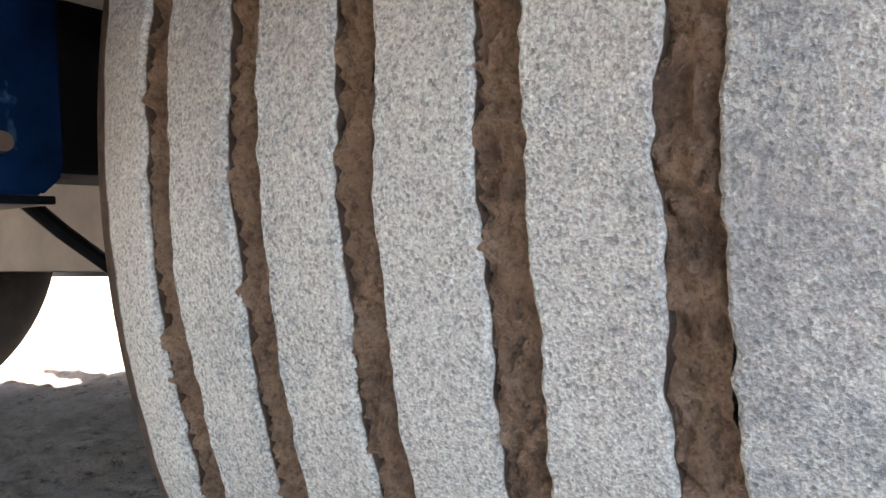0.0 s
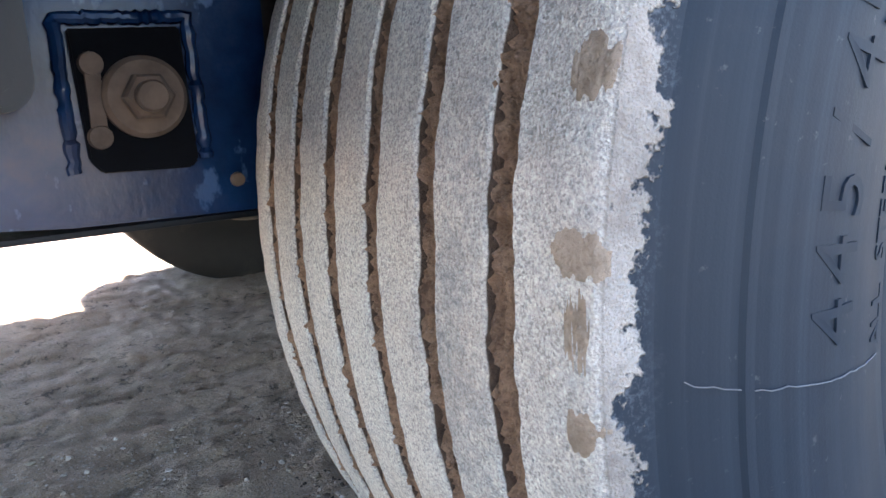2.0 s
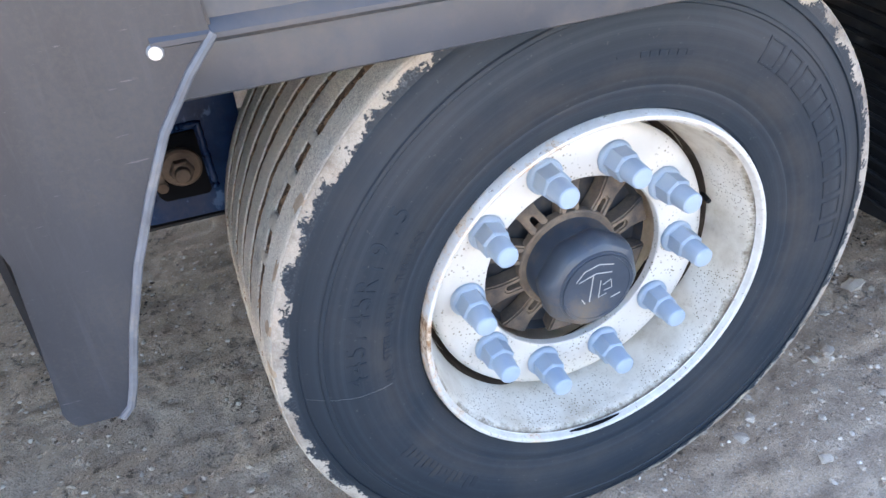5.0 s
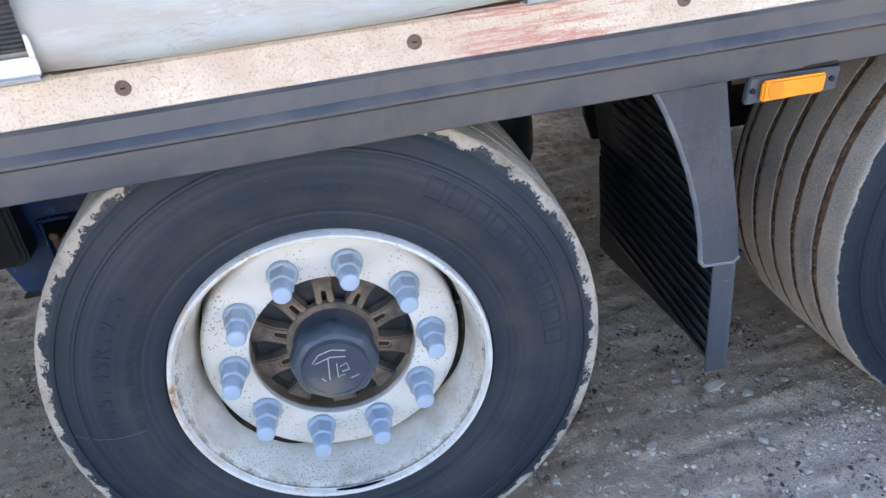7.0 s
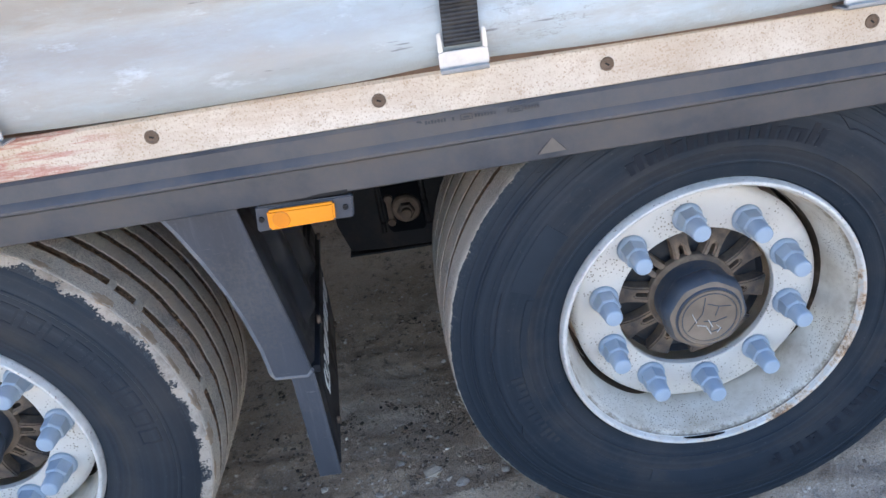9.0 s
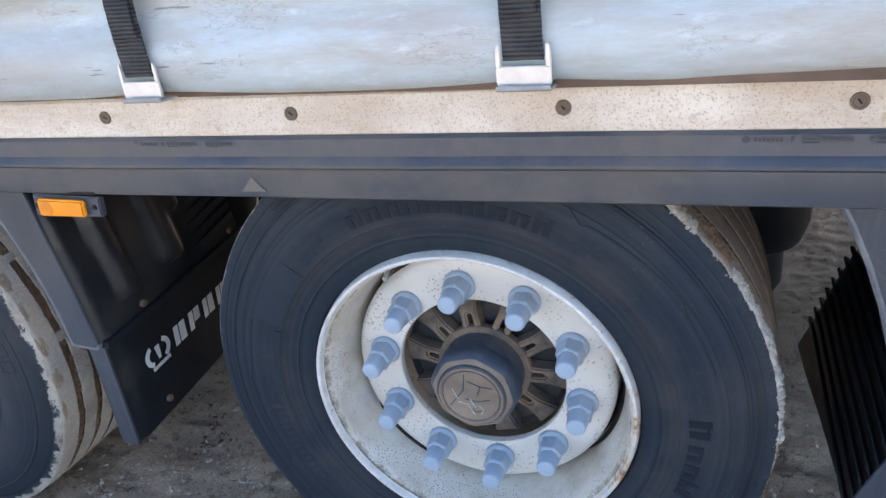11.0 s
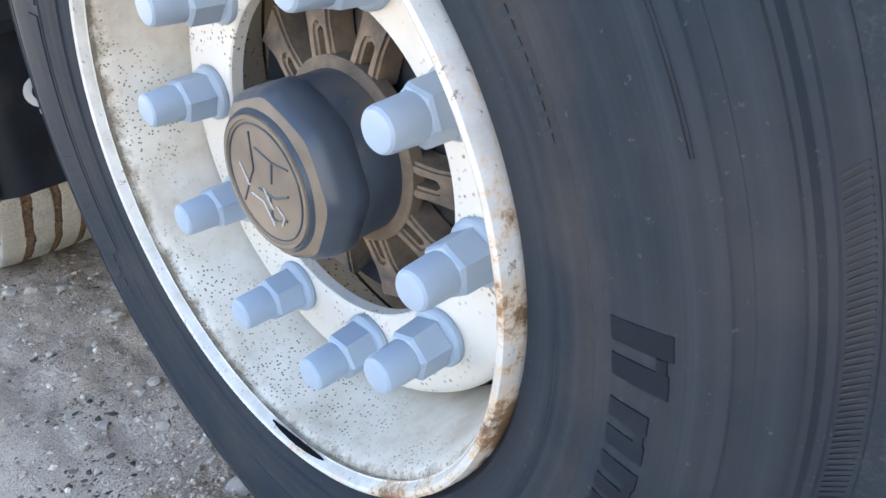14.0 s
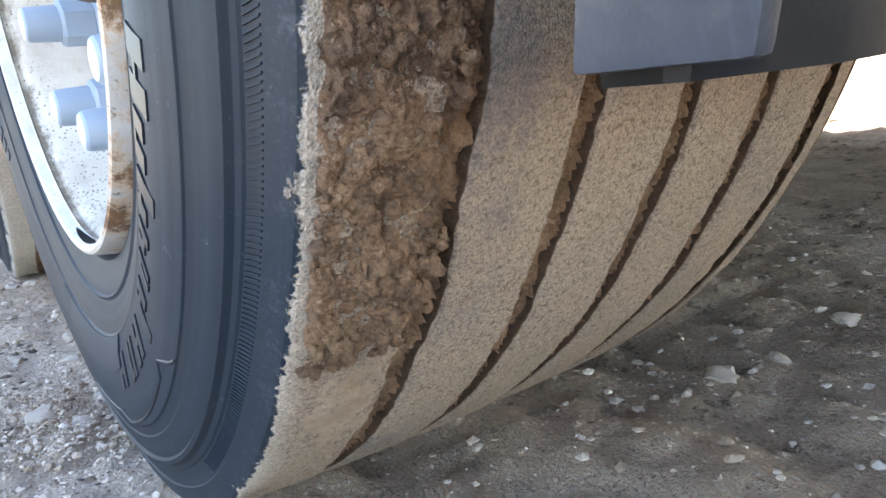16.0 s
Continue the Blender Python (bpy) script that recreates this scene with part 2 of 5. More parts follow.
def flange_paint(name, side, low, worn):
    """White paint, with more rust coming through towards one side of the rim."""
    k = Mat(name, 0.45)
    col = k.ramp(k.noise(40, 6), [(0.3, (0.50, 0.475, 0.435)), (0.7, (0.68, 0.665, 0.64))])
    rust = k.math("ADD", k.noise(14, 9, 0.8), k.math("ADD", k.math("MULTIPLY", k.axis(0), side), k.math("MULTIPLY", k.axis(2), low)))
    col = k.mix(k.ramp(rust, [(worn, 0.0), (worn + 0.05, 0.85)]), col, (0.62, 0.47, 0.33))
    col = k.mix(k.ramp(rust, [(worn + 0.05, 0.0), (worn + 0.11, 1.0)]), col, k.ramp(k.noise(60, 5), [(0.3, (0.10, 0.06, 0.04)), (0.7, (0.36, 0.19, 0.085))]))
    col = k.mix(k.ramp(k.noise(130, 5, 0.72), [(0.60, 0.0), (0.66, 0.8)]), col, (0.15, 0.11, 0.08))
    k.color(col)
    k.bump(rust, 0.5, 0.002)
    return k.m


def rusty_edge():
    """Scuffed dark paint with orange rust along its lower edge."""
    k = Mat("rusty_edge", 0.7)
    col = k.ramp(k.noise(12, 7, 0.7, k.scaled((0.4, 1, 1.6))), [(0.34, (0.040, 0.037, 0.036)), (0.66, (0.115, 0.105, 0.098))])
    col = k.mix(k.ramp(k.noise(70, 6, 0.75, k.scaled((0.3, 1, 1.5))), [(0.56, 0.0), (0.66, 0.6)]), col, (0.21, 0.19, 0.175))
    low = k.math("ADD", k.math("MULTIPLY", k.math("SUBTRACT", 0.957, k.axis(2)), 14.0), k.noise(9, 7, 0.7, k.scaled((0.5, 1, 1.5))))
    col = k.mix(k.ramp(low, [(0.52, 0.0), (0.66, 0.9)]), col, k.ramp(k.noise(40, 6, 0.7), [(0.3, (0.13, 0.055, 0.022)), (0.6, (0.40, 0.19, 0.07)), (0.8, (0.55, 0.33, 0.16))]))
    k.color(col)
    k.bump(k.noise(90, 6, 0.7), 0.5, 0.002)
    return k.m


def rail_material():
    k = Mat("specked_cream_rail", 0.6)
    col = k.ramp(k.noise(9, 6), [(0.3, (0.50, 0.415, 0.325)), (0.7, (0.71, 0.64, 0.55))])
    col = k.mix(k.ramp(k.cells(210).outputs[0], [(0.12, 0.8), (0.3, 0.0)]), col, (0.36, 0.25, 0.16))
    col = k.mix(k.ramp(k.noise(5, 8, 0.75, k.scaled((0.5, 1, 3))), [(0.50, 0.0), (0.70, 0.65)]), col, (0.42, 0.28, 0.17))
    col = k.mix(k.ramp(k.noise(60, 6, 0.75), [(0.56, 0.0), (0.68, 0.6)]), col, (0.34, 0.22, 0.13))
    col = k.mix(k.ramp(k.noise(330, 4, 0.75), [(0.53, 0.0), (0.63, 0.6)]), col, (0.40, 0.29, 0.195))
    along = k.math("MULTIPLY", k.ramp(k.axis(0), [(0.20, 0.0), (0.27, 1.0)]), k.ramp(k.axis(0), [(0.42, 1.0), (0.52, 0.0)]))
    smear = k.ramp(k.noise(22, 6, 0.65, k.scaled((0.35, 1, 3.4))), [(0.44, 0.0), (0.54, 0.8), (0.59, 0.15), (0.70, 0.65)])
    col = k.mix(k.math("MULTIPLY", along, smear), col, (0.42, 0.15, 0.12))
    k.color(col)
    k.bump(k.noise(240, 4), 0.3, 0.001)
    return k.m


def curtain_material():
    """Pale blue tarpaulin: grimy bands along the folds, blotches, hairline cracks and dark scuffs."""
    k = Mat("pale_blue_tarpaulin", 0.45)
    col = k.ramp(k.noise(3, 6, 0.62, k.scaled((0.7, 1, 2.4))), [(0.36, (0.37, 0.38, 0.37)), (0.5, (0.43, 0.49, 0.51)), (0.7, (0.49, 0.565, 0.60))])
    grime = k.noise(2.4, 8, 0.72, k.scaled((0.6, 1, 3.2)))
    col = k.mix(k.ramp(grime, [(0.44, 0.0), (0.60, 0.85)]), col, (0.35, 0.315, 0.27))
    col = k.mix(k.ramp(k.noise(18, 7, 0.72, k.scaled((0.7, 1, 1.3))), [(0.50, 0.0), (0.70, 0.5)]), col, (0.40, 0.375, 0.34))
    col = k.mix(k.ramp(k.noise(26, 6, 0.7, k.scaled((0.5, 1, 1.6))), [(0.58, 0.0), (0.70, 0.55)]), col, (0.60, 0.66, 0.69))
    crack = k.math("ABSOLUTE", k.math("SUBTRACT", k.noise(11, 7, 0.7, k.scaled((0.45, 1, 1.5))), 0.5))
    col = k.mix(k.math("MULTIPLY", k.ramp(crack, [(0.0, 0.7), (0.006, 0.0)]), k.ramp(k.noise(5, 3), [(0.52, 0.0), (0.60, 1.0)])), col, (0.20, 0.18, 0.16))
    col = k.mix(k.ramp(k.noise(40, 3, 0.6, k.scaled((0.25, 1, 2.2))), [(0.68, 0.0), (0.72, 0.75)]), col, (0.15, 0.14, 0.14))
    k.color(col)
    k.bump(k.math("ADD", k.noise(9, 6, 0.6), k.math("MULTIPLY", k.noise(60, 4, 0.6, k.scaled((0.4, 1, 1.5))), 0.14)), 0.5, 0.014)
    return k.m


def strap_material():
    """Black webbing with raised cross ribs."""
    k = Mat("black_webbing", 0.7)
    wave = k.node("ShaderNodeTexWave")
    wave.bands_direction = "Z"
    wave.inputs["Scale"].default_value, wave.inputs["Distortion"].default_value = 62, 0.6
    k.link(k.co, wave.inputs["Vector"])
    k.color(k.mix(k.ramp(k.noise(35, 5), [(0.45, 0.0), (0.7, 0.5)]), k.ramp(wave.outputs[0], [(0.2, (0.008, 0.008, 0.009)), (0.8, (0.040, 0.040, 0.043))]), (0.075, 0.070, 0.064)))
    k.bump(wave.outputs[0], 0.8, 0.002)
    return k.m


def guard_material(name, tone):
    """Blue-grey moulded plastic with long soft streaks, fine scratches and dust."""
    k = Mat(name, 0.42)
    col = k.ramp(k.noise(5, 6, 0.62, k.scaled((2.2, 1, 0.5))), [(0.34, tuple(tone * v for v in (0.030, 0.037, 0.050))), (0.66, tuple(tone * v for v in (0.052, 0.062, 0.080)))])
    col = k.mix(k.ramp(k.noise(38, 5, 0.7, k.scaled((2.6, 1, 0.16))), [(0.56, 0.0), (0.68, 0.22 * tone * tone)]), col, (0.12, 0.13, 0.15))
    col = k.mix(k.ramp(k.noise(90, 4, 0.65, k.scaled((0.3, 1, 2.4))), [(0.66, 0.0), (0.71, 0.5)]), col, (0.15, 0.155, 0.165))
    dust = k.ramp(k.math("ADD", k.math("MULTIPLY", k.noise(4, 6, 0.7), 0.6), k.math("MULTIPLY", k.noise(160, 4, 0.75), 0.4)), [(0.52, 0.0), (0.66, 0.55)])
    k.color(k.mix(dust, col, tuple(tone * v for v in (0.105, 0.098, 0.090))))
    k.rough(k.ramp(dust, [(0, 0.38), (1, 0.8)]))
    k.bump(k.math("ADD", k.noise(180, 3), k.math("MULTIPLY", k.noise(24, 4), 0.6)), 0.2, 0.0016)
    return k.m


def steel_material():
    k = Mat("dark_blue_paint_with_glints", 0.27, 0.0, 0.36)
    col = k.ramp(k.noise(14, 6), [(0.3, (0.003, 0.012, 0.036)), (0.7, (0.008, 0.038, 0.118))])
    worn = k.noise(40, 4, 0.6, k.scaled((1, 1, 0.6)))
    # light blue splotches are sky glints put into the colour
    col = k.mix(k.ramp(k.math("ADD", k.math("MULTIPLY", worn, 0.6), k.math("MULTIPLY", k.noise(9, 3), 0.4)), [(0.59, 0.0), (0.63, 0.6)]), col, (0.08, 0.15, 0.28))
    col = k.mix(k.ramp(k.noise(7, 6), [(0.58, 0.0), (0.68, 0.45)]), col, (0.05, 0.042, 0.038))
    k.color(col)
    k.bump(k.math("ADD", worn, k.math("MULTIPLY", k.noise(18, 3), 0.5)), 0.4, 0.0022)
    return k.m


M = {
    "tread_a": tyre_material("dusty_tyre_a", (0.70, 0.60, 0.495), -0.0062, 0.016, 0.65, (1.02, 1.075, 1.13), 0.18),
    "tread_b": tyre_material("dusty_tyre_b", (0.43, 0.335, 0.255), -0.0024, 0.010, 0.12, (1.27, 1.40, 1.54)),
    "mud": mud_material("brown_mud", (0.13, 0.075, 0.045), (0.33, 0.195, 0.115), (0.46, 0.30, 0.19), (0.50, 0.38, 0.27)),
    "tan": mud_material("tan_dried_mud", (0.34, 0.245, 0.165), (0.46, 0.345, 0.245), (0.58, 0.46, 0.345), (0.56, 0.48, 0.39)),
    "bridge": mud_material("pale_caked_dust", (0.40, 0.35, 0.29), (0.62, 0.55, 0.46), (0.76, 0.69, 0.60), (0.70, 0.64, 0.56)),
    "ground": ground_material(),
    "wheel": wheel_paint(),
    "barrel": barrel_paint(),
    "flange": flange_paint("chipped_flange_paint", -0.45, 0.0, 0.58),
    "flange_b": flange_paint("rusty_flange_paint", 0.62, -0.55, 0.64),
    "rail": rail_material(),
    "rusty": rusty_edge(),
    "curtain": curtain_material(),
    "steel": steel_material(),
    "cap": plain("pale_blue_plastic", (0.33, 0.405, 0.495), 0.4, vary=0.08, bump=0.05),
    "skirt": plain("grey_rubber_skirt", (0.047, 0.054, 0.068), 0.38, vary=0.2, scale=5, dirt=(0.12, 0.105, 0.095), amount=0.35),
    "guard": guard_material("grey_plastic_guard", 1.0),
    "blade": guard_material("dark_blue_grey_plastic_blade", 0.62),
    "guard_edge": plain("pale_plastic_edge", (0.115, 0.125, 0.145), 0.5, vary=0.3, scale=30, dirt=(0.22, 0.21, 0.20), amount=0.3),
    "guard_back": plain("black_plastic_back", (0.010, 0.012, 0.016), 0.34, vary=0.3, scale=9, dirt=(0.045, 0.042, 0.038), amount=0.25),
    "flap": plain("black_rubber_flap", (0.011, 0.013, 0.017), 0.45, vary=0.3, dirt=(0.04, 0.035, 0.03), amount=0.25),
    "hubcap": plain("dark_blue_hub_cap", (0.045, 0.058, 0.080), 0.35, vary=0.2, dirt=(0.16, 0.125, 0.09), amount=0.25),
    "hubmud": plain("dusty_brown_hub_face", (0.20, 0.155, 0.115), 0.8, vary=0.3),
    "casting": plain("brown_dusty_casting", (0.20, 0.145, 0.102), 0.85, vary=0.35, scale=20, dirt=(0.06, 0.055, 0.055), amount=0.35),
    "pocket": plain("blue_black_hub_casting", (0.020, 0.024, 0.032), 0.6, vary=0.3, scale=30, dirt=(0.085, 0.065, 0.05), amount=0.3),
    "black": plain("black_chassis_paint", (0.007, 0.008, 0.010), 0.5, vary=0.3, dirt=(0.035, 0.029, 0.024), amount=0.35),
    "axle": plain("dusty_beige_axle_paint", (0.25, 0.20, 0.155), 0.8, vary=0.25, scale=8),
    "pit": plain("matte_black", (0.005, 0.0055, 0.007), 0.9, vary=0.3),
    "case": plain("black_plastic_case", (0.018, 0.021, 0.026), 0.45, vary=0.2, dirt=(0.05, 0.047, 0.045), amount=0.25),
    "dim": plain("brown_black_rubber", (0.024, 0.019, 0.015), 0.8, vary=0.3, scale=8, dirt=(0.07, 0.055, 0.042), amount=0.3),
    "gutter": plain("rust_and_shade_gutter", (0.045, 0.030, 0.020), 0.9, vary=0.4, scale=30, dirt=(0.16, 0.11, 0.075), amount=0.3),
    "rust": plain("rusty_bolt_steel", (0.14, 0.095, 0.065), 0.75, vary=0.35, scale=40),
    "zinc": plain("bright_zinc", (0.50, 0.52, 0.54), 0.35, 0.6, vary=0.15, scale=40),
    "strap": strap_material(),
    "amber": plain("amber_lens", (0.85, 0.30, 0.015), 0.25, vary=0.1),
    "white": plain("chipped_white_print", (0.62, 0.62, 0.60), 0.6, vary=0.2),
    "letters": plain("raised_rubber", (0.012, 0.016, 0.024), 0.45, vary=0.2),
    "soft": plain("soft_rubber_relief", (0.0175, 0.0260, 0.0375), 0.56, vary=0.2, scale=6, dirt=(0.055, 0.05, 0.046), amount=0.3),
    "stone": plain("pale_pebble", (0.42, 0.355, 0.295), 0.9, vary=0.45, scale=30),
    "scratch": plain("pale_scratch", (0.45, 0.44, 0.42), 0.7, vary=0.2),
    "hem": plain("brown_grime", (0.13, 0.085, 0.06), 0.85, vary=0.3, scale=12),
    "grass": plain("verge_grass", (0.09, 0.13, 0.04), 0.9, vary=0.4, scale=3),
}

for key, level in (("flap", 0.25), ("black", 0.25), ("pit", 0.1), ("tread_a", 0.28), ("tread_b", 0.17), ("soft", 0.22), ("letters", 0.22)):
    M[key].node_tree.nodes["Principled BSDF"].inputs["Specular IOR Level"].default_value = level


# ---- building helpers ----
def mesh_of(bm, name, material, smooth=0.6):
    me = bpy.data.meshes.new(name)
    bm.normal_update()
    bm.to_mesh(me)
    bm.free()
    for m in material if isinstance(material, (list, tuple)) else [material]:
        me.materials.append(m)
    if smooth:
        me.shade_smooth()
        me.set_sharp_from_angle(angle=smooth)
    return me


def part(name, bm, material, parent=None, label="", at=None, smooth=0.6):
    ob = new(name, bm if isinstance(bm, bpy.types.Mesh) else mesh_of(bm, name, material, smooth))
    if parent:
        ob.parent = parent
    if at is not None:
        ob.matrix_basis = at
    return tagged(ob, label)


def thing(name, label, category, at=None, group="", kind=""):
    ob = new(name)
    ob.empty_display_size = 0.1
    if at is not None:
        ob.matrix_basis = at
    return tagged(ob, label, category, group, kind)


def box(x0, x1, y0, y1, z0, z1, bevel=0.0, seg=2, bm=None):
    bm2 = bmesh.new()
    bmesh.ops.create_cube(bm2, size=1, matrix=Matrix.LocRotScale(((x0 + x1) / 2, (y0 + y1) / 2, (z0 + z1) / 2), None, (x1 - x0, y1 - y0, z1 - z0)))
    if bevel:
        bmesh.ops.bevel(bm2, geom=bm2.edges[:], offset=bevel, segments=seg, affect="EDGES", profile=0.7)
    return joined(bm, bm2)


def joined(bm, bm2):
    if bm is None:
        return bm2
    me = bpy.data.meshes.new("tmp")
    bm2.to_mesh(me)
    bm2.free()
    bm.from_mesh(me)
    bpy.data.meshes.remove(me)
    return bm


def lathe(profile, n=64, bm=None, a0=0.0, a1=360.0, warp=None):
    """Turns (radius, y) points round the y axis. warp(angle, index, r, y) may shift them."""
    bm = bm or bmesh.new()
    full = abs(a1 - a0) >= 360
    rings = []
    for j in range(n if full else n + 1):
        a = radians(a0 + (a1 - a0) * j / n)
        ring = []
        for i, (r, y) in enumerate(profile):
            if warp:
                r, y = warp(a, i, r, y)
            ring.append(bm.verts.new((r * math.cos(a), y, r * math.sin(a))))
        rings.append(ring)
    for j in range(n):
        p, q = rings[j], rings[(j + 1) % len(rings)]
        for i in range(len(profile) - 1):
            bm.faces.new((p[i], p[i + 1], q[i + 1], q[i]))
    return bm


def plate(points, y0, y1, bevel=0.0):
    """A flat plate in the x-z plane with the given outline, from y0 to y1."""
    bm = bmesh.new()
    f = bm.faces.new([bm.verts.new((x, y0, z)) for x, z in points])
    ext = bmesh.ops.extrude_face_region(bm, geom=[f])
    bmesh.ops.translate(bm, vec=(0, y1 - y0, 0), verts=[v for v in ext["geom"] if isinstance(v, bmesh.types.BMVert)])
    bmesh.ops.recalc_face_normals(bm, faces=bm.faces)
    if bevel:
        bmesh.ops.bevel(bm, geom=[e for e in bm.edges if e.calc_face_angle(0) > 0.5], offset=bevel, segments=2, affect="EDGES")
    return bm


def slant(x):
    """How far the trailer's side runs inwards towards its rear."""
    return 0.024 * (max(-1.0, min(2.5, x)) - 0.35)


def swept(profile, x0, x1, n=1, warp=None, closed=True):
    """A profile of (y, z) points drawn along x."""
    bm = bmesh.new()
    rings = []
    for j in range(n + 1):
        x = x0 + (x1 - x0) * j / n
        ring = []
        for i, (y, z) in enumerate(profile):
            if warp:
                y, z = warp(x, i, y, z)
            ring.append(bm.verts.new((x, y + (slant(x) if y < 0 else 0), z)))
        rings.append(ring)
    m = len(profile)
    for j in range(n):
        for i in range(m if closed else m - 1):
            k = (i + 1) % m
            bm.faces.new((rings[j][i], rings[j + 1][i], rings[j + 1][k], rings[j][k]))
    if closed:
        bm.faces.new(rings[0])
        bm.faces.new(rings[-1][::-1])
    bmesh.ops.recalc_face_normals(bm, faces=bm.faces)
    return bm


def tube(points, r, n=8, bm=None):
    """A round tube along points."""
    bm = bm or bmesh.new()
    pts = [Vector(p) for p in points]
    rings = []
    for i, p in enumerate(pts):
        d = (pts[min(i + 1, len(pts) - 1)] - pts[max(i - 1, 0)]).normalized()
        u = d.orthogonal().normalized() if not rings else (u - d * u.dot(d)).normalized()
        v = d.cross(u)
        q = r[i] if isinstance(r, list) else r
        rings.append([bm.verts.new(p + q * (math.cos(t) * u + math.sin(t) * v)) for t in (2 * math.pi * k / n for k in range(n))])
    for a, b in zip(rings, rings[1:]):
        for k in range(n):
            bm.faces.new((a[k], a[(k + 1) % n], b[(k + 1) % n], b[k]))
    bm.faces.new(rings[0][::-1])
    bm.faces.new(rings[-1])
    return bm


def wob(x, y=0.0, z=0.0):
    return noise.noise(Vector((x, y, z)))


# ---- the plan ----
WHEEL_A = pose(0, 0, 0.419)
WHEEL_B = pose(1.318, 0.0137, 0.462, 0, 0, 1.24)
R_TYRE = 0.450
GROOVES = (0.0464, 0.0973, 0.1472, 0.1967, 0.2455, 0.2936)
GROOVES_B = (0.057, 0.121, 0.184, 0.248, 0.311)
CURTAIN_Y = -0.075


def ground_z(x, y):
    near = 0.021 * max(-2, min(4, x)) - 0.006
    return near + 0.012 * wob(x * 1.1, y * 1.1, 3.1) + 0.007 * wob(x * 4, y * 6, 7.7) + 0.006 * wob(x * 12, y * 18, 1.3) + 0.0065 * wob(x * 32, y * 32, 4.1) + 0.009 * wob(x * 4, y * 26, 9.3) + 0.0045 * abs(wob(x * 55, y * 55, 6.1))


# ---- ground ----
def spread(lo, hi, step, reach):
    mid = list(np.arange(lo, hi + 1e-6, step))
    out, d, v = [], step, 0.0
    while v < reach:
        d *= 1.35
        v += d
        out.append(v)
    return [lo - v for v in out[::-1]] + mid + [hi + v for v in out]


xs, ys = spread(-1.3, 2.5, 0.009, 2500), spread(-0.9, 2.4, 0.009, 2500)
verts = [(x, y, ground_z(x, y)) for y in ys for x in xs]
nx = len(xs)
faces = [(j * nx + i, j * nx + i + 1, (j + 1) * nx + i + 1, (j + 1) * nx + i) for j in range(len(ys) - 1) for i in range(nx - 1)]
me = bpy.data.meshes.new("ground")
me.from_pydata(verts, [], faces)
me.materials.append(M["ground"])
me.shade_smooth()
tagged(new("ground", me), "grey-brown packed dirt yard with loose gravel", "ground", kind="structure")


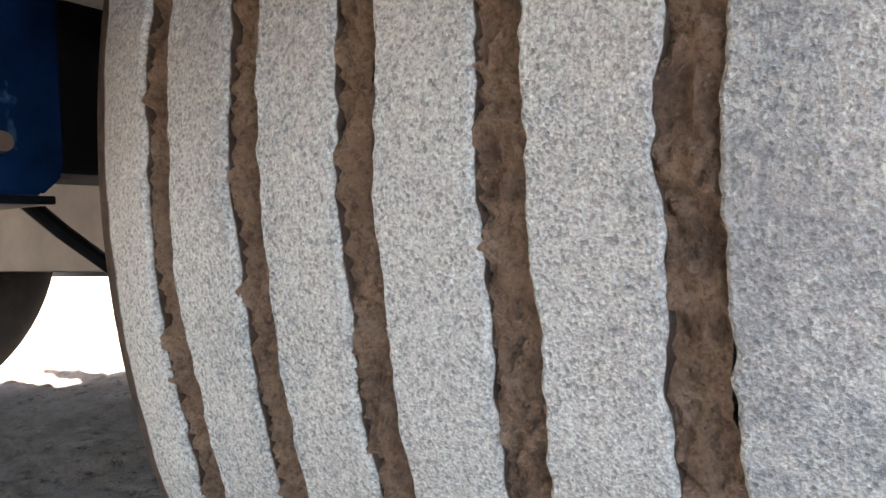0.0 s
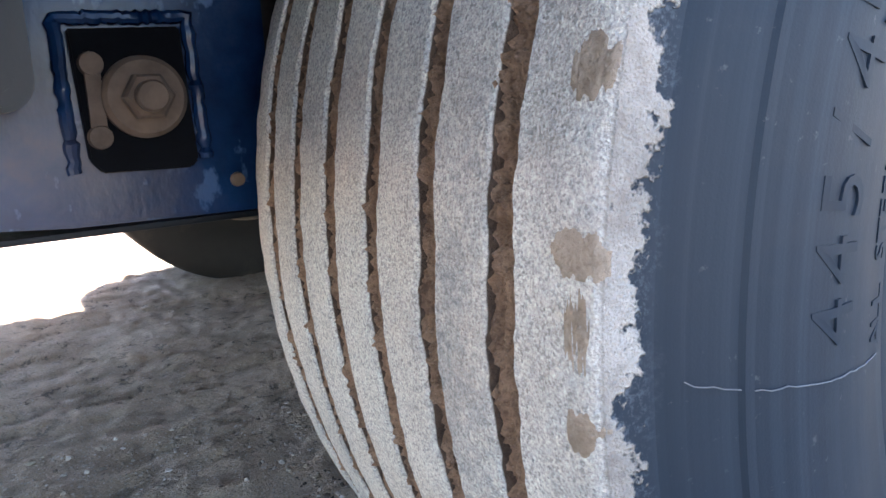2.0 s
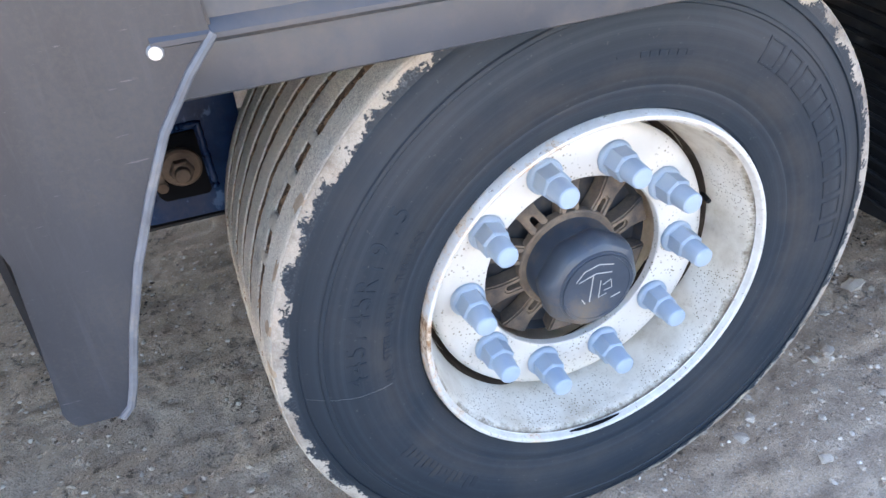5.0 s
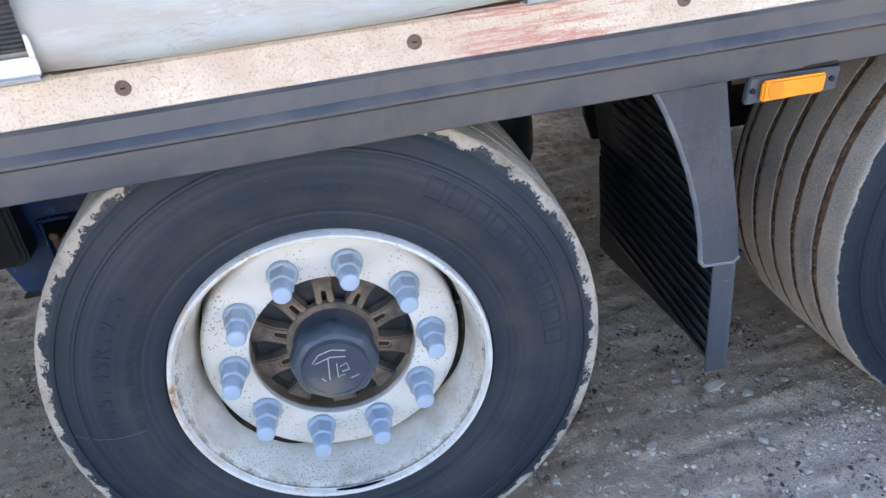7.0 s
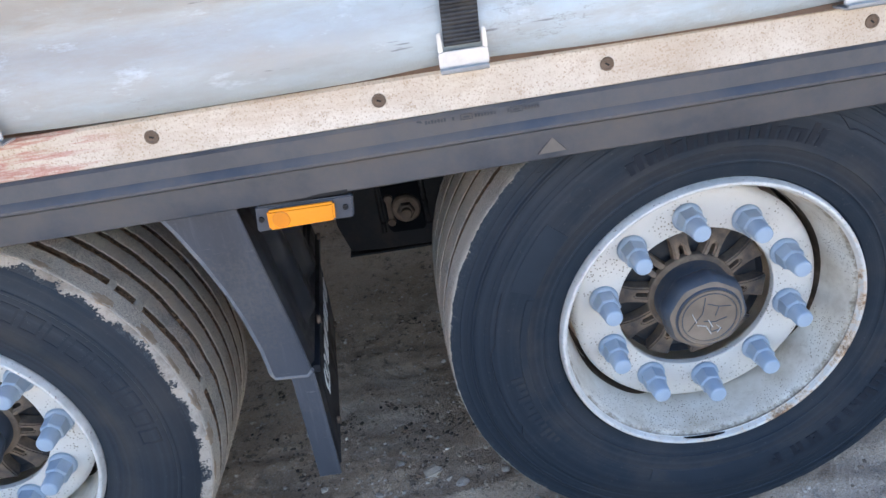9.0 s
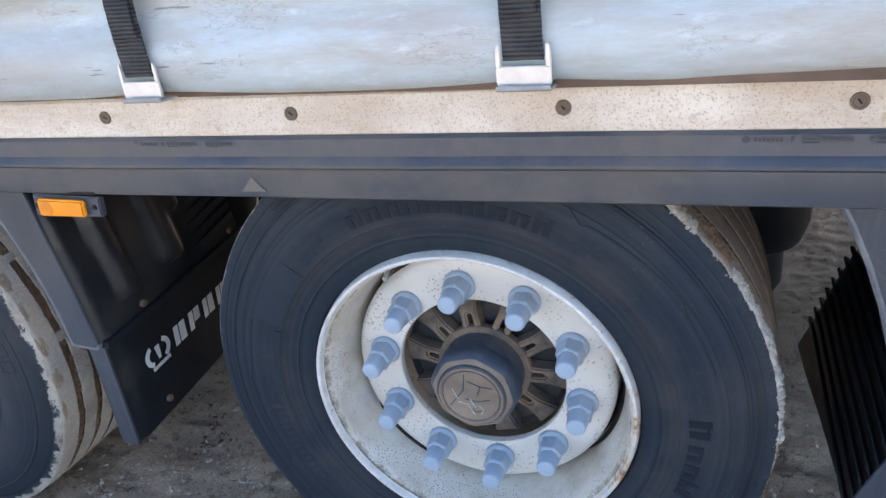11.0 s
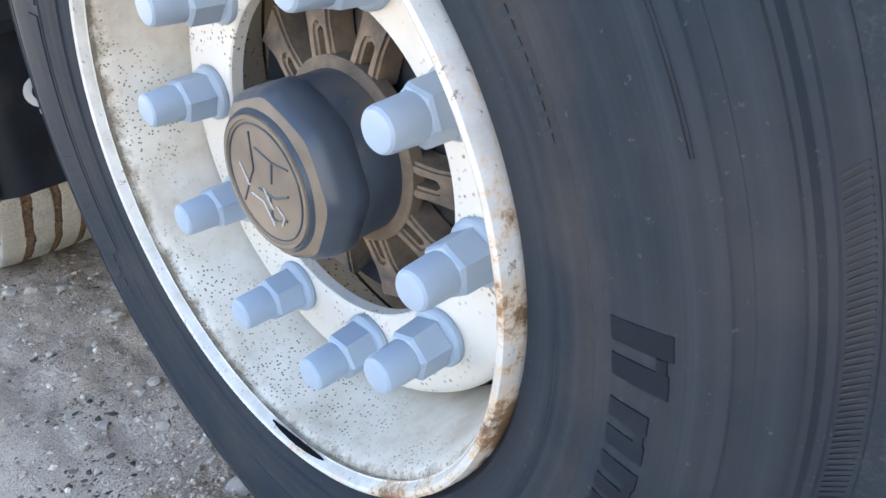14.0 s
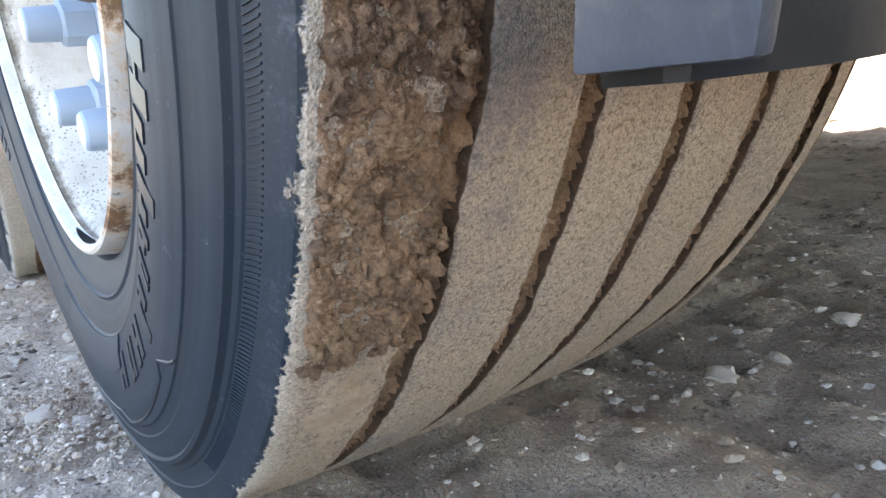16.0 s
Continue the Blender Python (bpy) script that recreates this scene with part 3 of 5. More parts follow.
# ---- wheels ----
def tyre(wheel, material, flat, seed, wide, n=1300, near=True):
    """Wide single tyre: bare rubber sides, dusty ribbed tread, packed mud in the grooves. flat: where the ground presses it, below the axle."""
    side = [(0.2575, 0.004), (0.2635, -0.004), (0.275, -0.0085), (0.290, -0.0125), (0.293, -0.0120), (0.305, -0.0165), (0.330, -0.0225), (0.352, -0.0245), (0.362, -0.0240), (0.375, -0.0215), (0.385, -0.0187), (0.3865, -0.0200), (0.3905, -0.0192), (0.392, -0.0172), (0.405, -0.0125), (0.414, -0.0095), (0.4145, -0.0120), (0.421, -0.0095), (0.4225, -0.0078), (0.430, -0.0062), (0.436, -0.0046)]
    if seed > 3:
        side = [(0.2575, 0.004), (0.2635, -0.004), (0.275, -0.0085), (0.2875, -0.0115), (0.2890, -0.0135), (0.2915, -0.0125), (0.305, -0.0163), (0.3145, -0.0183), (0.3160, -0.0198), (0.3180, -0.0196), (0.330, -0.0225), (0.352, -0.0245), (0.362, -0.0240), (0.375, -0.0218), (0.3795, -0.0208), (0.3805, -0.0197), (0.3870, -0.0178), (0.3882, -0.0184), (0.398, -0.0160), (0.4035, -0.0142), (0.4055, -0.0158), (0.4080, -0.0150), (0.4100, -0.0118), (0.4130, -0.0105), (0.4140, -0.0092), (0.4255, -0.0068), (0.4265, -0.0078), (0.4365, -0.0048)]
    ribs = GROOVES if seed < 3 else GROOVES_B
    crown = lambda y: R_TYRE - 0.006 * abs((y - 0.195) / 0.19) ** 2.5
    tread = [(0.4405, -0.0034), (0.4426, -0.0010), (0.4437, 0.0040), (crown(0.016), 0.0160)]
    for g in ribs:
        w = 0.0076 if g != ribs[0] else 0.0088
        last = tread[-1][1]
        for k in (0.34, 0.67):
            y = last + (g - w - 0.002 - last) * k
            tread.append((crown(y), y))
        tread += [(crown(g), g - w - 0.0012), (crown(g) - 0.0012, g - w), (crown(g) - 0.011, g - w + 0.0015), (crown(g) - 0.011, g + w - 0.0015), (crown(g) - 0.0012, g + w), (crown(g), g + w + 0.0012)]
    tread += [(crown(wide - 0.026), wide - 0.026), (crown(wide - 0.014), wide - 0.014), (0.4437, wide - 0.004), (0.4426, wide + 0.001), (0.4405, wide + 0.0034)]
    inner = [(r, wide - y) for r, y in side[::-1]]
    prof = side + tread + inner
    s0, s1 = len(side), len(side) + len(tread)

    def warp(a, i, r, y):
        if s0 + 1 < i < s1 - 3:
            c, s = math.cos(a) * 9, math.sin(a) * 9
            y += 0.0030 * wob(c * 1.1, s * 1.1, y * 30 + seed) + 0.0012 * wob(c * 4.3, s * 4.3, y * 60 + seed) + 0.0013 * wob(c * 9, s * 9, y * 45 + seed)
            r += 0.0006 * wob(c * 4, s * 4, y * 90 + seed)
        z = r * math.sin(a)
        if z < -flat:
            k = (-flat - z)
            z = -flat
            y += (-0.35 if y < 0.19 else 0.35) * k * max(0, abs(y - 0.19) / 0.2 - 0.5)
            r2 = math.hypot(r * math.cos(a), z)
            return r2, y
        return r, y

    bm = bmesh.new()
    rings = []
    for j in range(n):
        a = 2 * math.pi * j / n
        ring = []
        for i, (r, y) in enumerate(prof):
            z0 = r * math.sin(a)
            r2, y2 = warp(a, i, r, y)
            x, z = r * math.cos(a), max(z0, -flat)
            if z0 >= -flat:
                x, z = r2 * math.cos(a), r2 * math.sin(a)
            ring.append(bm.verts.new((x, y2, z)))
        rings.append(ring)
    for j in range(n):
        p, q = rings[j], rings[(j + 1) % n]
        for i in range(len(prof) - 1):
            bm.faces.new((p[i], q[i], q[i + 1], p[i + 1]))
    t = part("tyre", bm, material, wheel, "dusty worn wide truck tyre with mud-filled grooves", smooth=0.5)
    if near:
        for gi, g in enumerate(ribs):
            mud = bmesh.new()
            rows = []
            cols = 11
            for j in range(n):
                a = 2 * math.pi * j / n
                c, s = math.cos(a) * 9, math.sin(a) * 9
                dy = 0.0030 * wob(c * 1.1, s * 1.1, g * 30 + seed) + 0.0012 * wob(c * 4.3, s * 4.3, g * 60 + seed)
                deep = -0.0034 - 0.0036 * (0.5 + 0.5 * math.cos(a - 0.9)) if seed < 3 else -0.0066
                row = []
                for k in range(cols):
                    u = k / (cols - 1) * 2 - 1
                    d = deep + 0.0040 * wob(c * 5, s * 5, gi * 3 + u * 1.2 + seed) + 0.0042 * wob(c * 13, s * 13, gi * 5 + u * 2.6 + seed) + 0.0030 * wob(c * 24, s * 24, gi * 5 + u * 5 + seed)
                    r = crown(g) + max(min(d, 0.0012), -0.0100)
                    x, z = r * math.cos(a), max(r * math.sin(a), -flat)
                    row.append(mud.verts.new((x, g + dy + u * (0.0082 if gi else 0.0094), z)))
                rows.append(row)
            for j in range(len(rows)):
                p, q = rows[j], rows[(j + 1) % len(rows)]
                for k in range(cols - 1):
                    mud.faces.new((p[k], q[k], q[k + 1], p[k + 1]))
            part("groove_mud", mud, M["mud"], t, "brown mud packed into a tread groove", smooth=1.2)
    return t


def rim(wheel, seed, slots, flange):
    lip = [(0.2620, 0.010), (0.2590, -0.002), (0.2580, -0.010), (0.2562, -0.0145), (0.2535, -0.0155), (0.2508, -0.0140), (0.2492, -0.0100), (0.2482, -0.0060), (0.2470, -0.0050)]
    part("rim_flange", lathe(lip, 128), flange, wheel, "white rim edge chipped down to rust")
    barrel = [(0.2470, -0.005), (0.2490, -0.003), (0.2492, 0.0005), (0.2450, 0.003), (0.2438, 0.005), (0.2420, 0.014), (0.2375, 0.045), (0.2315, 0.075), (0.2265, 0.105), (0.2240, 0.165), (0.2240, 0.37), (0.262, 0.385)]
    bm = bmesh.new()
    rings = [[bm.verts.new((r * math.cos(2 * math.pi * j / 180), y, r * math.sin(2 * math.pi * j / 180))) for r, y in barrel] for j in range(180)]
    for j in range(180):
        gap = any(abs((j * 2 - s + 180) % 360 - 180) < 9 for s in slots)
        for i in range(len(barrel) - 1):
            if not (gap and barrel[i][1] > 0.100 and barrel[i + 1][1] < 0.17):
                bm.faces.new((rings[j][i], rings[j][i + 1], rings[(j + 1) % 180][i + 1], rings[(j + 1) % 180][i]))
    part("rim_barrel", bm, M["barrel"], wheel)

    # rust-brown strip; its reach by angle paints the gap's shade into the colour
    def shade_reach(a, i, r, y):
        d = math.degrees(a)
        start = 0.081 + 0.060 * min(1.0, min(abs((d - c + 180) % 360 - 180) / w for c, w in ((226, 34), (4, 64))) ** 4)
        y = start + (0.163 - start) * i / 3
        return float(np.interp(y, [0.075, 0.105, 0.165], [0.2315, 0.2265, 0.2240])) - 0.0005, y

    gutter = lathe([(0.23, 0.08)] * 4, 180, warp=shade_reach)
    part("rim_gutter", gutter, M["gutter"], wheel, "rust-brown strip behind the disc edge, shade painted in with the rust")
    disc = bmesh.new()
    face = [(0.1395, 0.082), (0.1395, 0.0705), (0.141, 0.069), (0.150, 0.0685), (0.200, 0.0690), (0.2085, 0.0705), (0.2143, 0.0740), (0.2176, 0.0800), (0.2190, 0.0920), (0.2195, 0.1250), (0.2210, 0.1520), (0.2262, 0.1660)]
    n = 180
    rings = []
    for j in range(n):
        a = 2 * math.pi * j / n
        rings.append([disc.verts.new((r * math.cos(a), y, r * math.sin(a))) for r, y in face])
    for j in range(n):
        deg = j * 360 / n
        open_here = any(abs((deg - s + 180) % 360 - 180) < 9 for s in slots)
        for i in range(len(face) - 1):
            if open_here and i >= 7:
                continue
            disc.faces.new((rings[j][i], rings[j][i + 1], rings[(j + 1) % n][i + 1], rings[(j + 1) % n][i]))
    part("wheel_disc", disc, M["wheel"], wheel, "off-white pressed steel wheel disc")


def nut_mesh():
    """Plastic nut cap: domed collar, tapered hexagon with chamfered shoulders, blunt round tip."""
    bm = bmesh.new()
    lathe([(0.0246, 0.069), (0.0257, 0.0660), (0.0253, 0.0630), (0.0232, 0.0602), (0.0200, 0.0592), (0.0165, 0.0592)], 36, bm)
    ring = []
    for y, r in ((0.0600, 0.0205), (0.0585, 0.0222), (0.0335, 0.0212), (0.0308, 0.0192), (0.0298, 0.0170)):
        ring.append([bm.verts.new((r * math.cos(math.pi * k / 3 + 0.3), y, r * math.sin(math.pi * k / 3 + 0.3))) for k in range(6)])
    for p, q in zip(ring, ring[1:]):
        for k in range(6):
            bm.faces.new((p[k], q[k], q[(k + 1) % 6], p[(k + 1) % 6]))
    lathe([(0.0150, 0.0320), (0.0163, 0.0300), (0.0163, 0.0270), (0.0154, 0.0060), (0.0147, 0.0026), (0.0130, 0.0006), (0.0108, 0.0), (0.0, 0.0)], 36, bm)
    return mesh_of(bm, "nut_cap", M["cap"], 0.45)


NUT = nut_mesh()


def hub(wheel, face_material, seed):
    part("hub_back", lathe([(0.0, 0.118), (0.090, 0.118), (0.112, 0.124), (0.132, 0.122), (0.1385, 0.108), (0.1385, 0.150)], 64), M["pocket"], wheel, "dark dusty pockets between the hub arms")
    half = [(0.066, 0.0165), (0.086, 0.0150), (0.100, 0.0146), (0.112, 0.0156), (0.124, 0.0184), (0.133, 0.0215), (0.1395, 0.0235)]
    notch = [(0.066, -0.0046), (0.096, -0.0044), (0.1005, -0.0032), (0.1020, 0.0), (0.1005, 0.0032), (0.096, 0.0044), (0.066, 0.0046)]
    arm = plate(half + [(r, -v) for r, v in half[::-1]] + notch, -0.0120, 0.0160, 0.0028)
    for v in arm.verts:
        v.co.y += 0.16 * (v.co.x - 0.066) + 0.0012 * wob(v.co.x * 90, v.co.z * 90, v.co.y * 60)
    me = mesh_of(arm, "hub_arm", M["casting"], 0.7)
    for k in range(10):
        part("hub_arm", me, None, wheel, "brown dust-caked hub arm", pose(0, 0.099, 0) @ Matrix.Rotation(radians(36 * k + seed), 4, "Y"))
    part("hub_ring", lathe([(0.079, 0.10), (0.079, 0.088), (0.0765, 0.086), (0.068, 0.086)], 64), M["casting"], wheel)
    cap = part("hub_cap", lathe([(0.0690, 0.100), (0.0685, 0.058), (0.0660, 0.052), (0.0620, 0.046), (0.0590, 0.030), (0.0575, 0.012), (0.0555, 0.0088), (0.0540, 0.0095), (0.0, 0.0095)], 64), M["hubcap"], wheel, "dark blue-grey round hub cap")
    prof = ((0.0620, 0.054, 0.0), (0.0715, 0.051, 1.0), (0.0735, 0.047, 1.0), (0.0732, 0.038, 1.0), (0.0725, 0.030, 1.0), (0.0705, 0.0225, 1.0), (0.0650, 0.0165, 0.8), (0.0590, 0.0125, 0.3), (0.0550, 0.0112, 0.0), (0.0530, 0.0112, 0.0))
    for name, rows_, m in (("cap_grip", prof[:7], M["hubcap"]), ("cap_front", prof[6:], face_material)):
        oct_ = bmesh.new()
        rows = []
        for r, y, w in rows_:
            row = []
            for q in range(96):
                turn = (q * 3.75 + 8) % 45 - 22.5
                flat_r = 0.955 / math.cos(radians(turn)) if abs(turn) < 17 else 0.955 / math.cos(radians(17 + (abs(turn) - 17) * 0.3))
                rr = r * (1 - w + w * flat_r)
                row.append(oct_.verts.new((rr * math.cos(radians(q * 3.75)), y, rr * math.sin(radians(q * 3.75)))))
            rows.append(row)
        for p, s in zip(rows, rows[1:]):
            for q in range(96):
                oct_.faces.new((p[q], p[(q + 1) % 96], s[(q + 1) % 96], s[q]))
        part(name, oct_, m, cap, smooth=0.6)
    part("cap_face", lathe([(0.0535, 0.0100), (0.0530, 0.0075), (0.0500, 0.0075), (0.0495, 0.0088), (0.0, 0.0088)], 64), face_material, cap)
    return cap


def wheel(name, label, at, material, flat, seed, phase, slots, face):
    w = thing(name, label, "wheel", at, "trailer wheels")
    tyre(w, material, flat, seed, 0.338 if seed < 3 else 0.340)
    rim(w, seed, slots, M["flange"] if seed < 3 else M["flange_b"])
    for k in range(10):
        a = radians(phase - 36 * k)
        part("nut_cap", NUT, None, w, "pale blue plastic wheel nut cap", pose(0.1675 * math.cos(a), 0, 0.1675 * math.sin(a), 0, 17 * k, 0))
    return w, hub(w, face, phase + 18)


wheel_a, cap_a = wheel("truck_wheel", "wide trailer wheel, pale dusty tread, worn white rim, scratched hub cap", WHEEL_A, M["tread_a"], 0.419, 1.0, 108.6, (46, 58, 187, 205, 320), M["hubcap"])
wheel_b, cap_b = wheel("truck_wheel", "wide trailer wheel, muddy tread, rusty white rim, brown embossed cap", WHEEL_B, M["tread_b"], 0.446, 5.0, 96.6, (50, 120, 196, 305), M["hubmud"])


def far_wheel(x, z):
    w = thing("truck_wheel", "far-side trailer wheel, its dark inner side and brake showing", "wheel", pose(x, 2.475, z, 0, 0, 180), "trailer wheels")
    prof = [(0.262, 0.012), (0.290, -0.010), (0.352, -0.0245), (0.405, -0.0125), (0.4405, 0.006), (0.449, 0.02), (0.450, 0.19), (0.449, 0.37), (0.4405, 0.384), (0.405, 0.402), (0.352, 0.414), (0.290, 0.40), (0.262, 0.378), (0.245, 0.37)]
    part("tyre", lathe(prof, 96), M["dim"], w, "dark tyre with a dusty tread")
    part("rim_barrel", lathe([(0.262, 0.378), (0.252, 0.388), (0.247, 0.372), (0.229, 0.33), (0.229, 0.15), (0.22, 0.12)], 64), M["casting"], w)
    web = bmesh.new()
    face = [(0.22, 0.12), (0.200, 0.080), (0.176, 0.07), (0.04, 0.07), (0.0, 0.07)]
    for j in range(72):
        for i in range(4):
            if i == 1 and j in (55, 56, 1, 2, 19, 20, 37, 38):
                continue
            q = [(face[i + v][0], face[i + v][1], 2 * math.pi * (j + u) / 72) for u, v in ((0, 0), (0, 1), (1, 1), (1, 0))]
            pts = [web.verts.new((r * math.cos(a), y, r * math.sin(a))) for r, y, a in q]
            web.faces.new(pts)
    bmesh.ops.remove_doubles(web, verts=web.verts, dist=1e-5)
    part("wheel_disc", web, M["casting"], w)
    part("brake_disc", lathe([(0.0, 0.19), (0.15, 0.19), (0.152, 0.21), (0.15, 0.23), (0.0, 0.23)], 64), M["rust"], w)
    ch = lathe([(0.0, 0.52), (0.07, 0.52), (0.085, 0.505), (0.085, 0.44), (0.092, 0.435), (0.092, 0.42), (0.07, 0.36), (0.0, 0.35)], 40)
    bmesh.ops.translate(ch, vec=(0.17, 0, -0.05), verts=ch.verts)
    part("brake_chamber", ch, M["casting"], w, "round dusty brake chamber")
    return w


far_wheel(0.085, 0.428)
far_wheel(1.40, 0.46)

# ---- trailer body ----
X0, X1 = -6.0, 5.0
body = thing("semi_trailer", "curtain-sided semi trailer with a pale blue tarpaulin, dusty and rust-stained", "trailer")
part("side_rail", swept([(-0.062, 0.966), (-0.0655, 0.962), (-0.0655, 0.912), (-0.062, 0.908), (-0.03, 0.908), (-0.03, 0.966)], -0.325, X1, 40), M["rail"], body, "cream side rail specked with rust")
part("lower_rail", swept([(-0.055, 0.900), (-0.068, 0.904), (-0.0705, 0.908), (-0.068, 0.912), (-0.063, 0.9135), (-0.069, 0.917), (-0.071, 0.922), (-0.068, 0.928), (-0.060, 0.932), (-0.055, 0.932), (-0.02, 0.932), (-0.02, 0.900)], X0, -0.327), M["case"], body)
part("rusty_floor_edge", swept([(-0.062, 1.02), (-0.064, 0.936), (-0.03, 0.936), (-0.03, 1.02)], X0, -0.327), M["rusty"], body, "scuffed dark edge with orange rust")
skirt = [(-0.067, 0.9105), (-0.072, 0.907), (-0.074, 0.884), (-0.079, 0.880), (-0.083, 0.875), (-0.083, 0.871), (-0.075, 0.866), (-0.070, 0.8645), (-0.071, 0.860), (-0.066, 0.8225), (-0.061, 0.8195), (-0.056, 0.8225), (-0.058, 0.865), (-0.058, 0.9105)]
part("side_skirt", swept(skirt, -0.470, X1, 60, lambda x, i, y, z: (y + 0.0015 * wob(x * 2), z + 0.001 * wob(x * 3, 5))), M["skirt"], body, "dark grey rubber side skirt profile")


STRAPS = (-0.256, 0.349, 0.953, 1.463)


def hang(x, i, y, z):
    amp = min(1.0, 0.25 + (z - 0.95) * 2)
    y += 0.012 * amp * wob(x * 1.3, z * 0.8) + 0.008 * amp * wob(x * 3.1, z * 7.5, 4) + 0.003 * wob(x * 9, z * 22, 8)
    if z < 1.0:
        z += 0.004 * wob(x * 2.4, 9) + 0.006 * sum(math.exp(-((x - q) / 0.11) ** 2) for q in STRAPS)
    return y, z


tarp = [(-0.050, 0.972), (-0.064, 0.967), (-0.080, 0.971), (-0.091, 0.984), (-0.097, 1.005), (-0.098, 1.025), (-0.094, 1.045), (-0.084, 1.065), (-0.079, 1.082), (-0.082, 1.10), (-0.094, 1.125), (-0.101, 1.155), (-0.099, 1.19), (-0.088, 1.23), (-0.085, 1.27), (-0.094, 1.33), (-0.098, 1.42), (-0.09, 1.6), (-0.085, 2.4), (-0.08, 3.2), (-0.07, 3.95), (-0.03, 3.97)]
part("tarpaulin", swept(tarp, X0, X1, 260, hang, closed=False), M["curtain"], body, "pale blue tarpaulin side curtain, grimy and creased", smooth=1.2)
part("hem_board", box(-0.325, X1, -0.050, -0.030, 0.966, 1.03), M["hem"], body, "brown grimy board behind the curtain hem")
part("roof", box(X0, X1, -0.05, 2.55, 3.95, 4.0, 0.01), M["curtain"], body)
part("far_curtain", box(X0, X1, 2.53, 2.56, 0.95, 3.95), M["curtain"], body)
part("far_skirt", box(X0, X1, 2.52, 2.56, 0.81, 0.95, 0.006), M["skirt"], body)
part("end_wall", box(X0, X0 + 0.04, -0.05, 2.53, 0.95, 3.95), M["curtain"], body)
part("end_wall", box(X1 - 0.04, X1, -0.05, 2.53, 0.95, 3.95), M["curtain"], body)
part("floor", box(X0, X1, -0.028, 2.52, 0.94, 0.97), M["black"], body, "black underside of the load floor")
for y in (0.72, 1.72):
    part("chassis_beam", swept([(y - 0.07, 0.94), (y - 0.07, 0.925), (y - 0.006, 0.92), (y - 0.006, 0.66), (y - 0.07, 0.655), (y - 0.07, 0.64), (y + 0.07, 0.64), (y + 0.07, 0.655), (y + 0.006, 0.66), (y + 0.006, 0.92), (y + 0.07, 0.925), (y + 0.07, 0.94)], X0, X1), M["black"], body)
for k in range(18):
    x = -5.5 + k * 0.6
    part("cross_member", box(x, x + 0.06, -0.02, 2.5, 0.86, 0.938), M["black"], body)

# ---- running gear ----
def axle(x, z):
    a = thing("axle_beam", "dusty beige square axle beam between the wheels", "axle", pose(x, 0, z), "axles")
    part("beam", box(-0.062, 0.062, 0.43, 2.03, -0.062, 0.062, 0.014), M["axle"], a)
    for y in (0.62, 1.86):
        part("clamp", box(-0.085, 0.085, y - 0.05, y + 0.05, -0.085, 0.09, 0.01), M["black"], a)
        part("trailing_arm", swept([(y - 0.045, 0.095), (y + 0.045, 0.095), (y + 0.045, 0.025), (y - 0.045, 0.025)], -0.52, 0.46, 8), M["black"], a)
    return a


axle(0.0, 0.415)
axle(1.318, 0.450)


def air_spring(x, y, z):
    a = thing("air_spring", "black rubber air suspension bellows", "suspension", pose(x, y, z), "air springs")
    prof = [(0.0, -0.22), (0.075, -0.22), (0.085, -0.20), (0.085, -0.12), (0.115, -0.10), (0.128, -0.06), (0.130, 0.0), (0.128, 0.08), (0.118, 0.14), (0.10, 0.15)]
    bm = lathe(prof, 40)
    bmesh.ops.rotate(bm, verts=bm.verts, matrix=Matrix.Rotation(radians(90), 3, "X"))
    part("bellows", bm, M["flap"], a)
    bm = lathe([(0.0, 0.15), (0.11, 0.15), (0.11, 0.24), (0.0, 0.24)], 32)
    bmesh.ops.rotate(bm, verts=bm.verts, matrix=Matrix.Rotation(radians(90), 3, "X"))
    part("top_plate", bm, M["black"], a)
    return a


for x, z in ((0.385, 0.55), (1.711, 0.58)):
    for y in (0.64, 1.86):
        air_spring(x, y, z)


